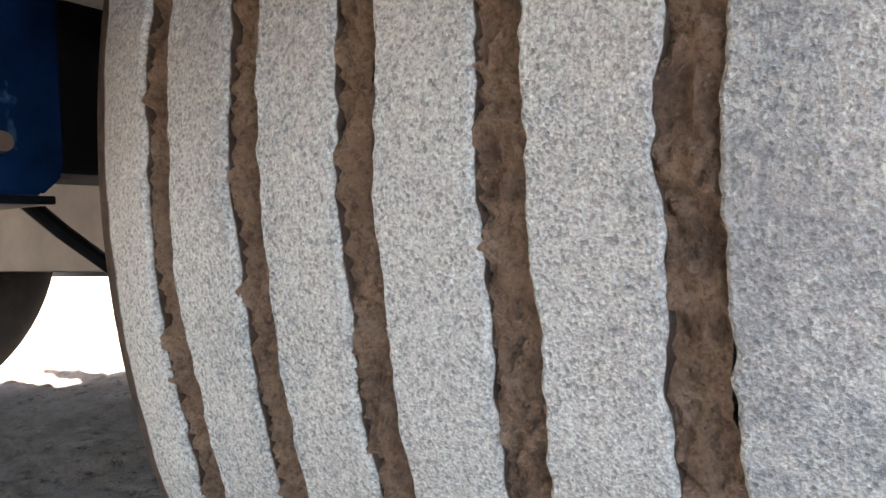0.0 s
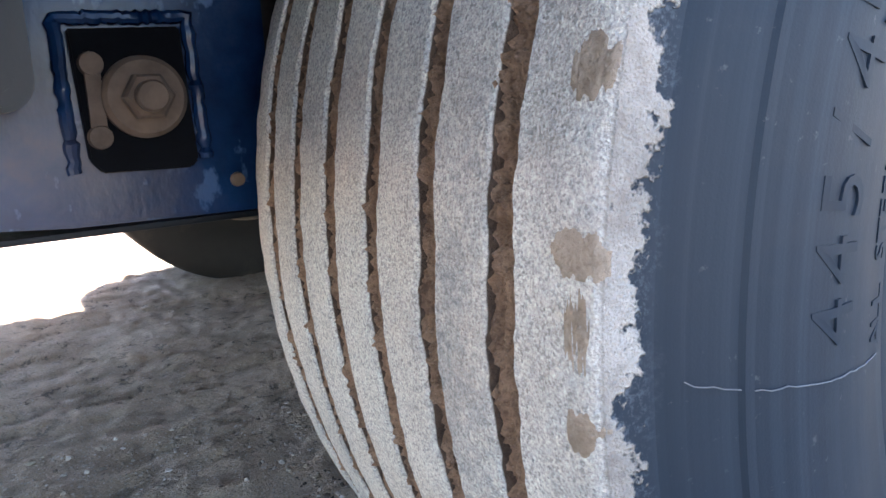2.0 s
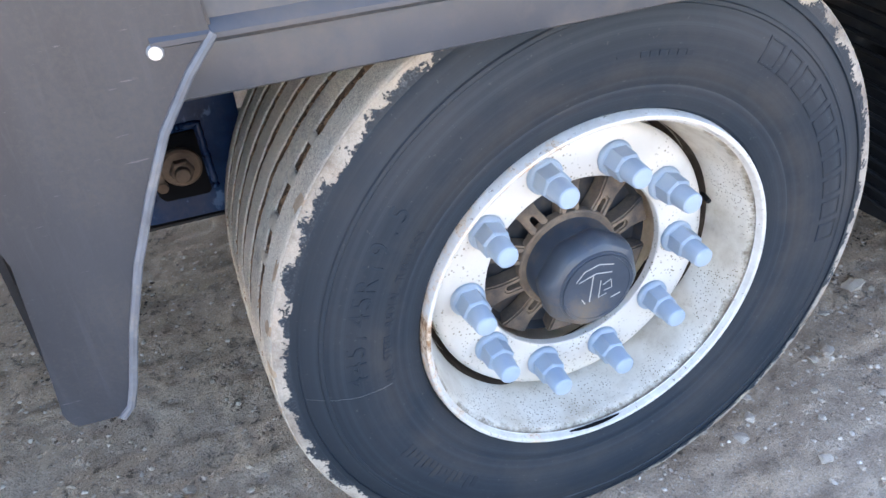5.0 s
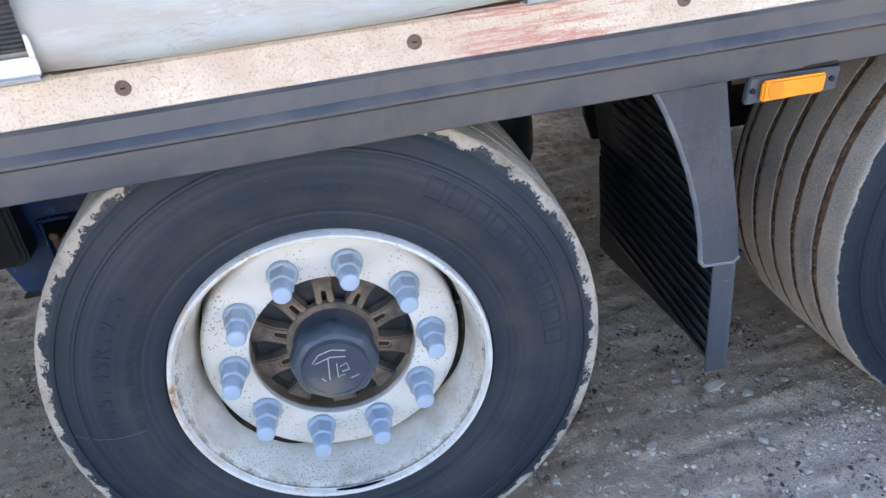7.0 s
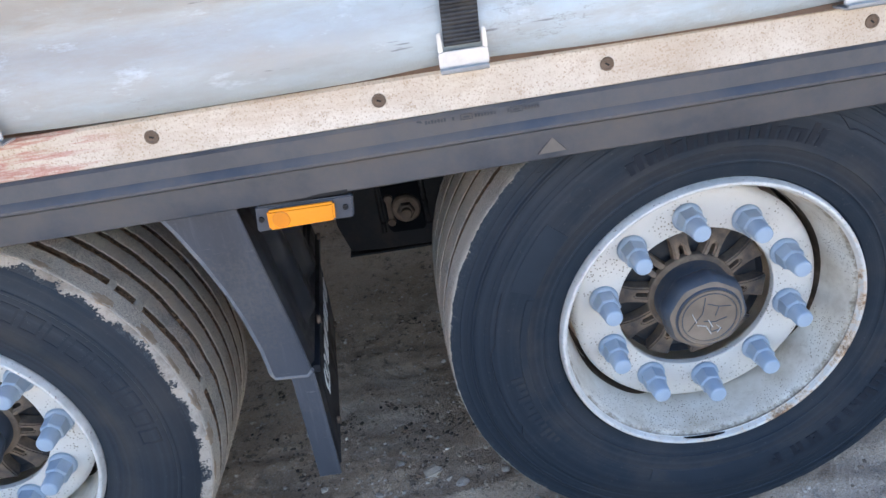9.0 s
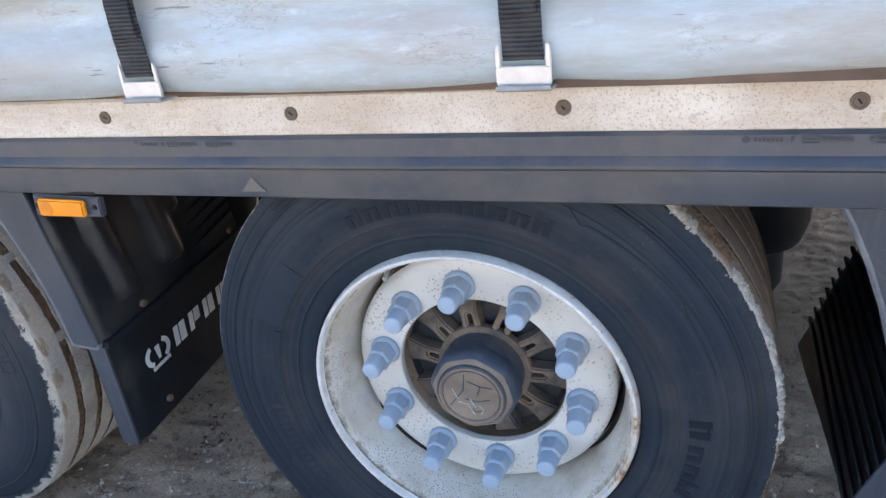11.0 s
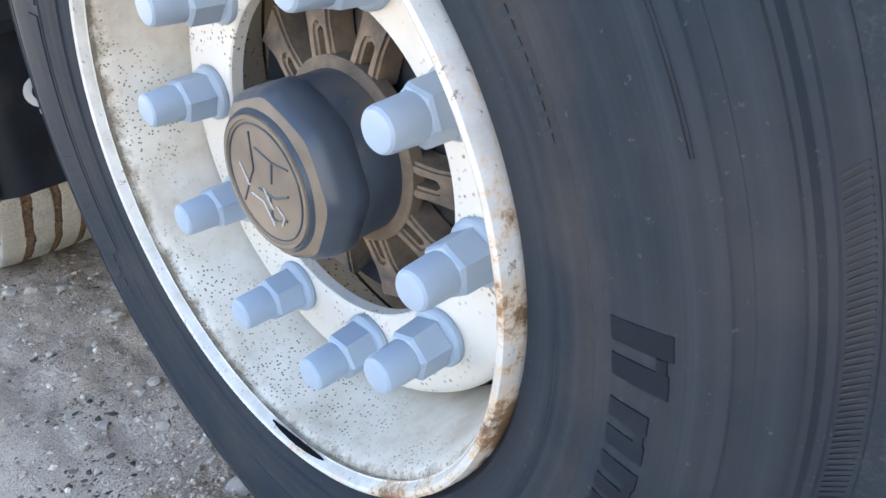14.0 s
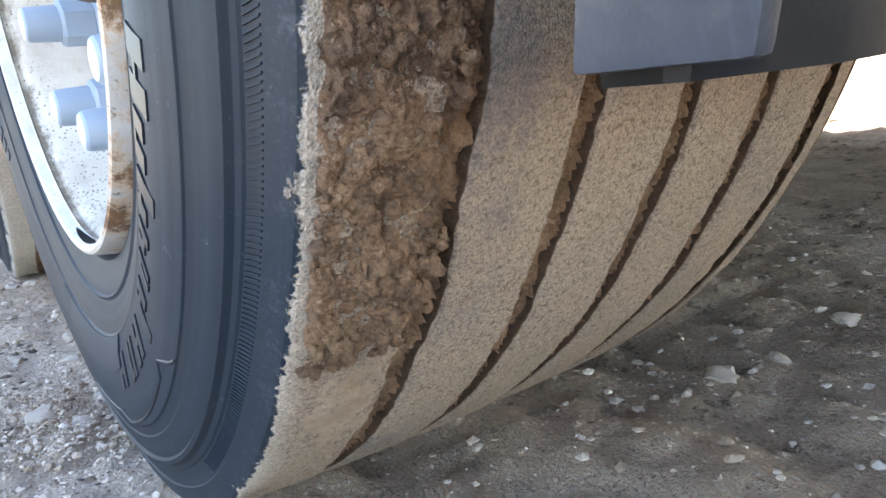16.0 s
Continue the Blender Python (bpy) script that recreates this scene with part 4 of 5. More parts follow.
def hanger(at, paint):
    """Steel bracket that hangs from the chassis, with the pivot bolt of the trailing arm."""
    h = thing("suspension_bracket", "dark painted steel bracket with a rusty pivot bolt", "bracket", at, "suspension brackets")
    shell = [(-0.655, 0.94), (-0.655, 0.50), (-0.635, 0.432), (-0.560, 0.426), (-0.405, 0.424), (-0.392, 0.436), (-0.392, 0.94)]
    part("bracket_plate", plate(shell, 0.482, 0.500, 0.002), paint, h)
    part("bracket_plate", plate(shell, 0.690, 0.708, 0.002), M["black"], h)
    part("lower_lip", box(-0.640, -0.400, 0.478, 0.60, 0.4185, 0.4238, 0.002), M["black"], h)
    part("end_plate", box(-0.410, -0.394, 0.5, 0.69, 0.43, 0.94), M["black"], h)
    part("slotted_plate", plate([(-0.542, 0.478), (-0.534, 0.467), (-0.466, 0.466), (-0.460, 0.472), (-0.464, 0.578), (-0.546, 0.576)], 0.474, 0.481, 0.0015), M["pit"], h, "black slotted adjuster plate")
    weld = bmesh.new()
    pts = [(-0.553, 0.468), (-0.553, 0.584), (-0.457, 0.586), (-0.452, 0.468)]
    path = []
    for (xa, za), (xb, zb) in zip(pts, pts[1:]):
        path += [(xa + (xb - xa) * k / 26, za + (zb - za) * k / 26) for k in range(26)]
    tube([(px + 0.002 * wob(i * 1.7), 0.480, pz + 0.002 * wob(i * 1.3, 7)) for i, (px, pz) in enumerate(path)], [0.0055 + 0.0028 * wob(i * 0.9, 3) for i in range(len(path))], 10, weld)
    part("weld_bead", weld, paint, h)
    pivot = Matrix.Translation((-0.497, 0, 0.524))
    for name, prof, n in (("washer", [(0.0, 0.462), (0.028, 0.462), (0.0315, 0.466), (0.0320, 0.474)], 36), ("bolt_head", [(0.0, 0.446), (0.0165, 0.446), (0.0190, 0.449), (0.0190, 0.463)], 6), ("bolt_end", [(0.0, 0.434), (0.0105, 0.434), (0.0120, 0.436), (0.0120, 0.447)], 24)):
        bm = lathe(prof, n)
        bmesh.ops.recalc_face_normals(bm, faces=bm.faces)
        part(name, bm, M["rust"], h, "rusty pivot bolt" if name == "bolt_head" else "", pivot, 0.4)
    lug = box(-0.5385, -0.5265, 0.468, 0.475, 0.492, 0.556, 0.003)
    for z in (0.495, 0.550):
        bmesh.ops.create_cone(lug, cap_ends=True, segments=16, radius1=0.0095, radius2=0.0085, depth=0.008, matrix=pose(-0.5325, 0.470, z, 90, 0, 0))
    part("locking_bar", lug, M["rust"], h)
    rv = bmesh.new()
    bmesh.ops.create_cone(rv, cap_ends=True, segments=14, radius1=0.0065, radius2=0.0055, depth=0.006, matrix=pose(-0.428, 0.480, 0.452, 90, 0, 0))
    part("rivet", rv, M["rust"], h)
    return h


hose = thing("brake_hose", "thin black hose sagging beside the axle", "hose")
part("hose", tube([(-0.309, 0.800, 0.481), (-0.249, 0.800, 0.451), (-0.229, 0.800, 0.432), (-0.195, 0.800, 0.403), (-0.153, 0.800, 0.372), (-0.120, 0.800, 0.345), (-0.040, 0.820, 0.315)], 0.0085, 10), M["black"], hose)
hanger(pose(0.010, -0.014, -0.008), M["steel"])
hanger(pose(1.318, 0, 0.022), M["black"])

valve = thing("valve_box", "dark grey plastic box with rounded corners and lid groove", "box", pose(-0.009, -0.012, 0.0))
bm = bmesh.new()


def rounded(x0, x1, z0, z1, r, n=6):
    out = []
    for cx, cz, a in ((x1 - r, z1 - r, 0), (x0 + r, z1 - r, 90), (x0 + r, z0 + r, 180), (x1 - r, z0 + r, 270)):
        out += [(cx + r * math.cos(radians(a + 90 * k / n)), cz + r * math.sin(radians(a + 90 * k / n))) for k in range(n + 1)]
    return out


bm.free()
part("case", plate(rounded(-0.80, -0.555, 0.508, 0.78, 0.022), 0.425, 0.478, 0.004), M["case"], valve)
part("lid", plate(rounded(-0.79, -0.566, 0.520, 0.77, 0.016), 0.418, 0.4245, 0.002), M["case"], valve)


# ---- mudguards ----
def mudguard(at):
    g = thing("mudguard", "dark grey plastic mudguard with a black rubber flap", "mudguard", at, "mudguards")
    edge = [(0.500, 0.856), (0.508, 0.835), (0.530, 0.795), (0.552, 0.745), (0.572, 0.690), (0.587, 0.635), (0.597, 0.580), (0.601, 0.532), (0.606, 0.524)]
    fold = [(0.655, 0.521), (0.664, 0.530), (0.652, 0.62), (0.635, 0.72), (0.618, 0.835), (0.615, 0.856)]
    part("side_panel", plate(edge + fold, -0.049, -0.043, 0.0015), M["guard"], g, "dark grey curved side panel")
    rim_path = [(x - 0.001, -0.046, z) for x, z in edge] + [(x, -0.046, z) for x, z in fold[:2]]
    part("panel_rim", tube(rim_path, 0.0042), M["guard_edge"], g, "pale rim")
    back = bmesh.new()
    rows = []
    for j in range(24):
        z = 0.524 + (0.86 - 0.524) * j / 23
        x = 0.668 - 0.152 * (z - 0.524) - 0.02 * max(0, (z - 0.72) / 0.14) ** 2
        row = []
        for i in range(43):
            y = -0.046 + 0.416 * i / 42
            bulge = 0.0
            for c, w, top in ((0.05, 0.020, 0.80), (0.17, 0.026, 0.74), (0.215, 0.018, 0.86), (0.275, 0.018, 0.86)):
                if z < top + 0.04 and z > 0.575 if c != 0.215 and c != 0.275 else z > 0.66:
                    bulge += 0.020 * math.exp(-((y - c + 0.06 * (z - 0.55)) / w) ** 6)
            row.append(back.verts.new((x + bulge - 0.012 * max(0, 1 - i / 2.0), y, z)))
        rows.append(row)
    for p, q in zip(rows, rows[1:]):
        for i in range(42):
            back.faces.new((p[i], p[i + 1], q[i + 1], q[i]))
    ext = bmesh.ops.extrude_face_region(back, geom=back.faces[:])
    bmesh.ops.translate(back, vec=(-0.005, 0, 0), verts=[v for v in ext["geom"] if isinstance(v, bmesh.types.BMVert)])
    bmesh.ops.recalc_face_normals(back, faces=back.faces)
    part("back_panel", back, M["guard_back"], g, "black ribbed plastic back panel", smooth=1.0)
    part("seam_strip", box(0.662, 0.676, -0.040, 0.372, 0.518, 0.532, 0.003), M["flap"], g)
    flap = bmesh.new()
    n = 16
    rows = []
    for j in range(n + 1):
        z = 0.297 + (0.522 - 0.297) * j / n
        rows.append([flap.verts.new((0.657 + 0.003 * wob(z * 8, y * 6) - 0.030 * max(0, 1 - i / 2.0), y, z)) for i, y in ((i, -0.034 + 0.404 * max(0, i - 1) / 19) for i in range(21))])
    for p, q in zip(rows, rows[1:]):
        for i in range(20):
            flap.faces.new((p[i], p[i + 1], q[i + 1], q[i]))
    ext = bmesh.ops.extrude_face_region(flap, geom=flap.faces[:])
    bmesh.ops.translate(flap, vec=(0.006, 0, 0), verts=[v for v in ext["geom"] if isinstance(v, bmesh.types.BMVert)])
    bmesh.ops.recalc_face_normals(flap, faces=flap.faces)
    fl = part("rubber_flap", flap, M["flap"], g, "black rubber mud flap with white print", smooth=0.8)
    part("flap_edge", box(0.626, 0.6645, -0.041, -0.0355, 0.300, 0.520, 0.002), M["guard"], g, "grey folded flap edge")
    rib = box(0, 0.009, -0.030, 0.365, -0.0035, 0.0035, 0.0015, 1)
    for v in rib.verts:
        v.co.z += 0.10 * (v.co.y - 0.16)
    me_rib = mesh_of(rib, "spray_rib", M["flap"], 0.6)
    for k in range(20):
        z = 0.335 + k * 0.0235
        x = 0.647 if z < 0.53 else 0.654 - 0.152 * (z - 0.53)
        part("spray_rib", me_rib, None, g, at=pose(x - 0.004, 0, z, 0, 25, 0))
    for y in (0.055, 0.33):
        for z in (0.327, 0.548):
            bm = bmesh.new()
            bmesh.ops.create_cone(bm, cap_ends=True, segments=12, radius1=0.0075, radius2=0.0060, depth=0.006, matrix=pose(0.667 if z < 0.5 else 0.678, y, z, 0, 90, 0))
            part("flap_bolt", bm, M["rust"], g)
    # white emblem and a row of plain bars
    em = bmesh.new()

    def flat(points):
        f = em.faces.new([em.verts.new((0.6655, y, z)) for y, z in points])
        return f

    def band(cy, cz, r0, r1, a0, a1, n=10):
        for k in range(n):
            a, b = radians(a0 + (a1 - a0) * k / n), radians(a0 + (a1 - a0) * (k + 1) / n)
            flat([(cy + r0 * math.cos(a), cz + r0 * math.sin(a)), (cy + r1 * math.cos(a), cz + r1 * math.sin(a)), (cy + r1 * math.cos(b), cz + r1 * math.sin(b)), (cy + r0 * math.cos(b), cz + r0 * math.sin(b))])

    band(0.052, 0.432, 0.014, 0.0235, 110, 250)
    band(0.072, 0.432, 0.014, 0.0235, -70, 70)
    flat([(0.040, 0.402), (0.088, 0.402), (0.088, 0.409), (0.040, 0.409)])
    flat([(0.060, 0.418), (0.066, 0.418), (0.068, 0.446), (0.056, 0.446)])
    for k in range(5):
        y = 0.108 + k * 0.047
        flat([(y, 0.409), (y + 0.012, 0.409), (y + 0.016, 0.449), (y + 0.004, 0.449)])
        flat([(y + 0.0165, 0.409 + 0.013 * (k % 2)), (y + 0.034, 0.409 + 0.013 * (k % 2)), (y + 0.036, 0.449), (y + 0.0205, 0.449)])
    for f in em.faces[:]:
        f.normal_update()
        if f.normal.x < 0:
            f.normal_flip()
    ext = bmesh.ops.extrude_face_region(em, geom=em.faces[:])
    bmesh.ops.translate(em, vec=(0.0012, 0, 0), verts=[v for v in ext["geom"] if isinstance(v, bmesh.types.BMVert)])
    part("white_print", em, M["white"], fl, "worn white emblem and bars", smooth=0)
    for o in g.children_recursive:
        if o.name.split(".")[0] in ("back_panel", "rubber_flap", "seam_strip", "spray_rib", "flap_bolt", "white_print") and not o.data.get("set"):
            o.data["set"] = 1
            for v in o.data.vertices:
                if v.co.y > -0.03:
                    v.co.x -= 0.088 * (v.co.y + 0.03) * 1.18
                    v.co.y = (v.co.y + 0.03) * 1.18 - 0.03
    return g


mid = mudguard(pose(-0.006, 0, -0.002))
bent = copy_thing(mid, pose(1.280, 0.036, 0.0))
for o in bent.children_recursive:
    kind = o.name.split(".")[0]
    if kind in ("rubber_flap", "flap_edge", "white_print"):
        o.data = o.data.copy()
        for v in o.data.vertices:
            v.co.x -= 0.31 * max(0.0, 0.52 - v.co.z)
            v.co.y += 0.15 * max(0.0, 0.52 - v.co.z)
    elif kind == "spray_rib" and o.matrix_basis.translation.z < 0.52:
        o.matrix_basis = pose(-0.31 * (0.52 - o.matrix_basis.translation.z), 0.15 * (0.52 - o.matrix_basis.translation.z), 0) @ o.matrix_basis
    elif kind == "flap_bolt":
        o.data = o.data.copy()
        for v in o.data.vertices:
            v.co.x -= 0.31 * max(0.0, 0.52 - v.co.z)
            v.co.y += 0.15 * max(0.0, 0.52 - v.co.z)
# unseen far-side copy by symmetry, added to hide the bright ground beyond
copy_thing(mid, pose(1.31, 2.49, 0.0, 0, 0, 180))

front = thing("front_mudguard", "dark grey plastic mudguard blade with a white rivet", "mudguard", pose(0, 0, 0.020))
blade = [(-0.98, 0.918), (-0.430, 0.918), (-0.424, 0.855), (-0.448, 0.828), (-0.478, 0.785), (-0.502, 0.735), (-0.528, 0.675), (-0.550, 0.610), (-0.567, 0.550), (-0.575, 0.528), (-0.585, 0.518), (-0.625, 0.520), (-0.632, 0.535), (-0.624, 0.62), (-0.618, 0.70), (-0.63, 0.76), (-0.66, 0.80), (-0.98, 0.80)]
part("blade", plate(blade, -0.100, -0.092, 0.0025), M["blade"], front)
part("blade_rim", tube([(x, -0.100, z) for x, z in blade[2:11]], 0.004), M["guard_edge"], front, "pale rim")
bm = bmesh.new()
bmesh.ops.create_cone(bm, cap_ends=True, segments=20, radius1=0.0066, radius2=0.0050, depth=0.004, matrix=pose(-0.468, -0.1015, 0.848, 90, 0, 0))
part("rivet", bm, M["zinc"], front, "bright round rivet")
part("inner_flap", box(-0.650, -0.642, -0.02, 0.40, 0.455, 0.80, 0.003), M["flap"], front, "black rubber flap behind the blade")

# ---- side lamp ----
lamp = thing("side_marker_lamp", "amber side marker lamp in a grey plastic holder", "lamp", pose(-0.007, 0, -0.002))
part("holder", plate([(0.645, 0.783), (0.782, 0.785), (0.786, 0.818), (0.650, 0.821)], -0.058, -0.046, 0.002), M["guard"], lamp)
part("lens", plate([(0.664, 0.787), (0.757, 0.788), (0.760, 0.815), (0.666, 0.816)], -0.068, -0.0582, 0.003), M["amber"], lamp, "amber plastic lens")
bm = bmesh.new()
bmesh.ops.create_cone(bm, cap_ends=True, segments=24, radius1=0.0125, radius2=0.0115, depth=0.0012, matrix=pose(0.684, -0.0685, 0.8015, 90, 0, 0))
part("lens_ring", bm, plain("deep_amber", (0.70, 0.22, 0.01), 0.3, vary=0.1), lamp)
for x in (0.655, 0.773):
    bm = bmesh.new()
    bmesh.ops.create_cone(bm, cap_ends=True, segments=12, radius1=0.0042, radius2=0.0038, depth=0.003, matrix=pose(x, -0.0592, 0.802, 90, 0, 0))
    part("screw", bm, M["black"], lamp)
part("bracket", box(0.655, 0.780, -0.058, -0.015, 0.8215, 0.827, 0.001), M["black"], lamp)


# ---- straps ----
def strap(x, lean):
    s = thing("tension_strap", "black webbing strap with a bright zinc hook", "strap", pose(x, slant(x), 0), "tension straps")
    web = bmesh.new()
    rows = []
    for j in range(60):
        z = 1.004 + j * 0.010
        y = -0.105 - 0.004 * math.sin(j * 0.22)
        rows.append([web.verts.new((u * 0.0225 + lean * (z - 1.0), y - 0.0007 * (j % 2), z)) for u in (-1, -0.33, 0.33, 1)])
    for p, q in zip(rows, rows[1:]):
        for i in range(3):
            web.faces.new((p[i], p[i + 1], q[i + 1], q[i]))
    ext = bmesh.ops.extrude_face_region(web, geom=web.faces[:])
    bmesh.ops.translate(web, vec=(0, 0.003, 0), verts=[v for v in ext["geom"] if isinstance(v, bmesh.types.BMVert)])
    bmesh.ops.recalc_face_normals(web, faces=web.faces)
    part("webbing", web, M["strap"], s, smooth=0)
    part("stitched_end", box(-0.018 + lean * 0.1, 0.018 + lean * 0.1, -0.1135, -0.1095, 1.055, 1.12, 0.001), M["strap"], s)
    bm = plate(rounded(-0.031, 0.031, 0.976, 0.998, 0.005), -0.1075, -0.1035, 0.001)
    for sx in (-1, 1):
        joined(bm, plate([(sx * 0.0245, 0.997), (sx * 0.031, 0.997), (sx * 0.030, 1.020), (sx * 0.0255, 1.022)][::sx], -0.1075, -0.1035, 0.001))
    hook = part("hook", bm, M["zinc"], s, "bright zinc hook plate")
    part("hook_lip", swept([(-0.1075, 0.978), (-0.1065, 0.974), (-0.1030, 0.9715), (-0.0700, 0.9690), (-0.0700, 0.9715), (-0.1020, 0.9740), (-0.1035, 0.975), (-0.1035, 0.978)], -0.030, 0.030), M["zinc"], hook)
    return s


for x, lean in ((-0.256, 0.05), (0.349, 0.02), (0.953, 0.02), (1.463, 0.0)):
    strap(x, lean)


# ---- fittings on the rail and skirt ----
def rail_screw(x):
    s = thing("rail_screw", "brown rusty screw head in the side rail", "screw", pose(x, -0.0662 + slant(x), 0.940, 0, 30 * x, 0), "rail screws")
    part("rim", lathe([(0.0095, 0.001), (0.0090, -0.0016), (0.0066, -0.0020), (0.0058, -0.0006), (0.0, -0.0004)], 24), M["rust"], s)
    part("slot", box(-0.003, 0.003, -0.0012, 0.0, -0.0011, 0.0011), M["black"], s)


for x in (-0.310, -0.160, 0.187, 0.539, 0.838, 1.141, 1.496, 1.797, 2.10):
    rail_screw(x)

printing = plain("faint_dark_print", (0.040, 0.041, 0.047), 0.55)
for x0 in (0.885, 1.692):
    p = thing("skirt_marking", "faint dark moulded marking on the rubber skirt", "marking", pose(x0, slant(x0) - 0.0716, 0.9035 - 0.001), "skirt markings")
    bm = bmesh.new()
    bmesh.ops.create_circle(bm, cap_ends=True, segments=16, radius=0.0042, matrix=pose(0, -0.0012, 0, 90, 0, 0))
    u = 0.008
    for word in (7, 0, 1, 0, -3, 1, 6, 0, 0, 1, -3, 1, 4):
        if word == 0:
            u += 0.007
        elif word < 0:
            for a, b, c, d in ((u, u + 0.016, 0.0032, 0.0040), (u, u + 0.016, -0.0040, -0.0032), (u, u + 0.0008, -0.004, 0.004), (u + 0.0152, u + 0.016, -0.004, 0.004), (u + 0.004, u + 0.012, -0.001, 0.001)):
                box(a, b, -0.0014, -0.0008, c, d, bm=bm)
            u += 0.019
        else:
            for k in range(word):
                box(u, u + 0.0030, -0.0014, -0.0008, -0.0024, 0.0024 - 0.001 * (k % 2), bm=bm)
                u += 0.0042
    part("print", bm, printing, p, smooth=0)
tri = thing("dust_mark", "pale tan triangular scuff on the rubber skirt", "mark")
part("scuff", plate([(1.040, 0.831), (1.080, 0.832), (1.061, 0.853)], slant(1.06) - 0.0700, slant(1.06) - 0.066), plain("tan_scuff", (0.15, 0.13, 0.112), 0.8), tri)


# ---- raised marks on the tyres and hub caps ----
def side_y(r):
    return float(np.interp(r, [0.262, 0.285, 0.305, 0.330, 0.352, 0.375, 0.392, 0.405, 0.421, 0.436], [0.012, -0.008, -0.016, -0.0225, -0.0245, -0.0215, -0.017, -0.0125, -0.0080, -0.0046]))


def on_side(a, r, u, v, h):
    """A point of a mark at angle a and radius r on the tyre's side: u along, v outwards, h proud."""
    q = r + v
    b = a - u / r
    return Vector((q * math.cos(b), side_y(q) - h, q * math.sin(b)))


def glyph(ch, size):
    cu = bpy.data.curves.new("glyph", "FONT")
    cu.body, cu.size, cu.extrude, cu.resolution_u = ch, size, 0.0, 3
    ob = new("glyph", cu)
    me = bpy.data.meshes.new_from_object(ob.evaluated_get(bpy.context.evaluated_depsgraph_get()))
    bpy.data.objects.remove(ob)
    bpy.data.curves.remove(cu)
    return me


def arc_text(parent, words, r, start, step, size, label, h=0.0011, name="lettering"):
    bm = bmesh.new()
    for i, ch in enumerate(words):
        if ch == " ":
            continue
        me = glyph(ch, size)
        xs_ = [v.co.x for v in me.vertices]
        mid_x = (min(xs_) + max(xs_)) / 2
        a = radians(start - step * i)
        base = len(bm.verts)
        top = [bm.verts.new(on_side(a, r, v.co.x - mid_x, v.co.y, h)) for v in me.vertices]
        low = [bm.verts.new(on_side(a, r, v.co.x - mid_x, v.co.y, -0.002)) for v in me.vertices]
        edges = {}
        for p in me.polygons:
            ids = list(p.vertices)
            bm.faces.new([top[k] for k in ids])
            for k, l in zip(ids, ids[1:] + ids[:1]):
                edges[(k, l)] = edges.get((k, l), 0) + 1
        for k, l in edges:
            if (l, k) not in edges:
                bm.faces.new((top[l], top[k], low[k], low[l]))
        bpy.data.meshes.remove(me)
    bmesh.ops.recalc_face_normals(bm, faces=bm.faces)
    return part(name, bm, M["soft"], parent, label, smooth=0.5)


def arc_bar(bm, a0, a1, r0, r1, h=0.0012, n=8):
    """A raised bar on the tyre's side from angle a0 to a1 (degrees), radius r0 to r1."""
    rows = []
    for k in range(n + 1):
        a = radians(a0 + (a1 - a0) * k / n)
        rows.append([bm.verts.new(Vector((q * math.cos(a), side_y(q) - d, q * math.sin(a)))) for q, d in ((r0, -0.002), (r0 + 0.0006, h), ((r0 + r1) / 2, h), (r1 - 0.0006, h), (r1, -0.002))])
    for p, q in zip(rows, rows[1:]):
        for i in range(4):
            bm.faces.new((p[i], p[i + 1], q[i + 1], q[i]))
    for row in (rows[0], rows[-1]):
        bm.faces.new(row)


def mark(parent, bars, name="raised_bar", label="", kind="", material=None):
    """One raised mark made of bars (a0, a1, r0, r1, height)."""
    bm = bmesh.new()
    for a0, a1, r0, r1, h in bars:
        arc_bar(bm, a0, a1, r0, r1, h, 4)
    bmesh.ops.recalc_face_normals(bm, faces=bm.faces)
    return tagged(part(name, bm, material or M["soft"], parent, label), kind=kind)


tyre_a = [c for c in wheel_a.children if c.name.startswith("tyre")][0]
tyre_b = [c for c in wheel_b.children if c.name.startswith("tyre")][0]
arc_text(tyre_a, "445/45R19.5", 0.336, 180.6, 3.84, 0.037, "raised rubber size lettering")
arc_text(tyre_a, "ALL STEEL RADIAL TUBELESS", 0.3020, 183.5, 1.62, 0.0165, "small raised rubber lettering", 0.0009)
for k in range(10):
    c = 57 - k * 6.2
    mark(tyre_a, [(c + 2.2, c - 2.2, 0.342, 0.3455, 0.0010), (c + 2.2, c - 2.2, 0.3725, 0.376, 0.0010), (c + 2.4, c + 1.8, 0.342, 0.376, 0.0010), (c - 1.8, c - 2.4, 0.342, 0.376, 0.0010)])
mark(tyre_a, [(88 - k * 2.1, 86.5 - k * 2.1, 0.330, 0.338, 0.0008) for k in range(6)] + [(206 + k * 1.9, 207.3 + k * 1.9, 0.322, 0.346 - 0.006 * (k % 3), 0.0008) for k in range(14)], "fine_print", kind="stuff")
big = bmesh.new()
for k in range(15):
    a, b = radians(30 + k * 20), radians(30 + (k + 1) * 20)
    ca, cr = 127.0, 0.352
    quad = [(ca + math.degrees(q * math.cos(t) / cr), cr + q * math.sin(t)) for q, t in ((0.0135, a), (0.0185, a), (0.0185, b), (0.0135, b))]
    big.faces.new([big.verts.new(Vector((r * math.cos(radians(c)), side_y(r) - 0.0013, r * math.sin(radians(c))))) for c, r in quad])
bmesh.ops.remove_doubles(big, verts=big.verts, dist=1e-5)
part("raised_ring", big, M["soft"], tyre_b, "raised ring of a maker's mark")


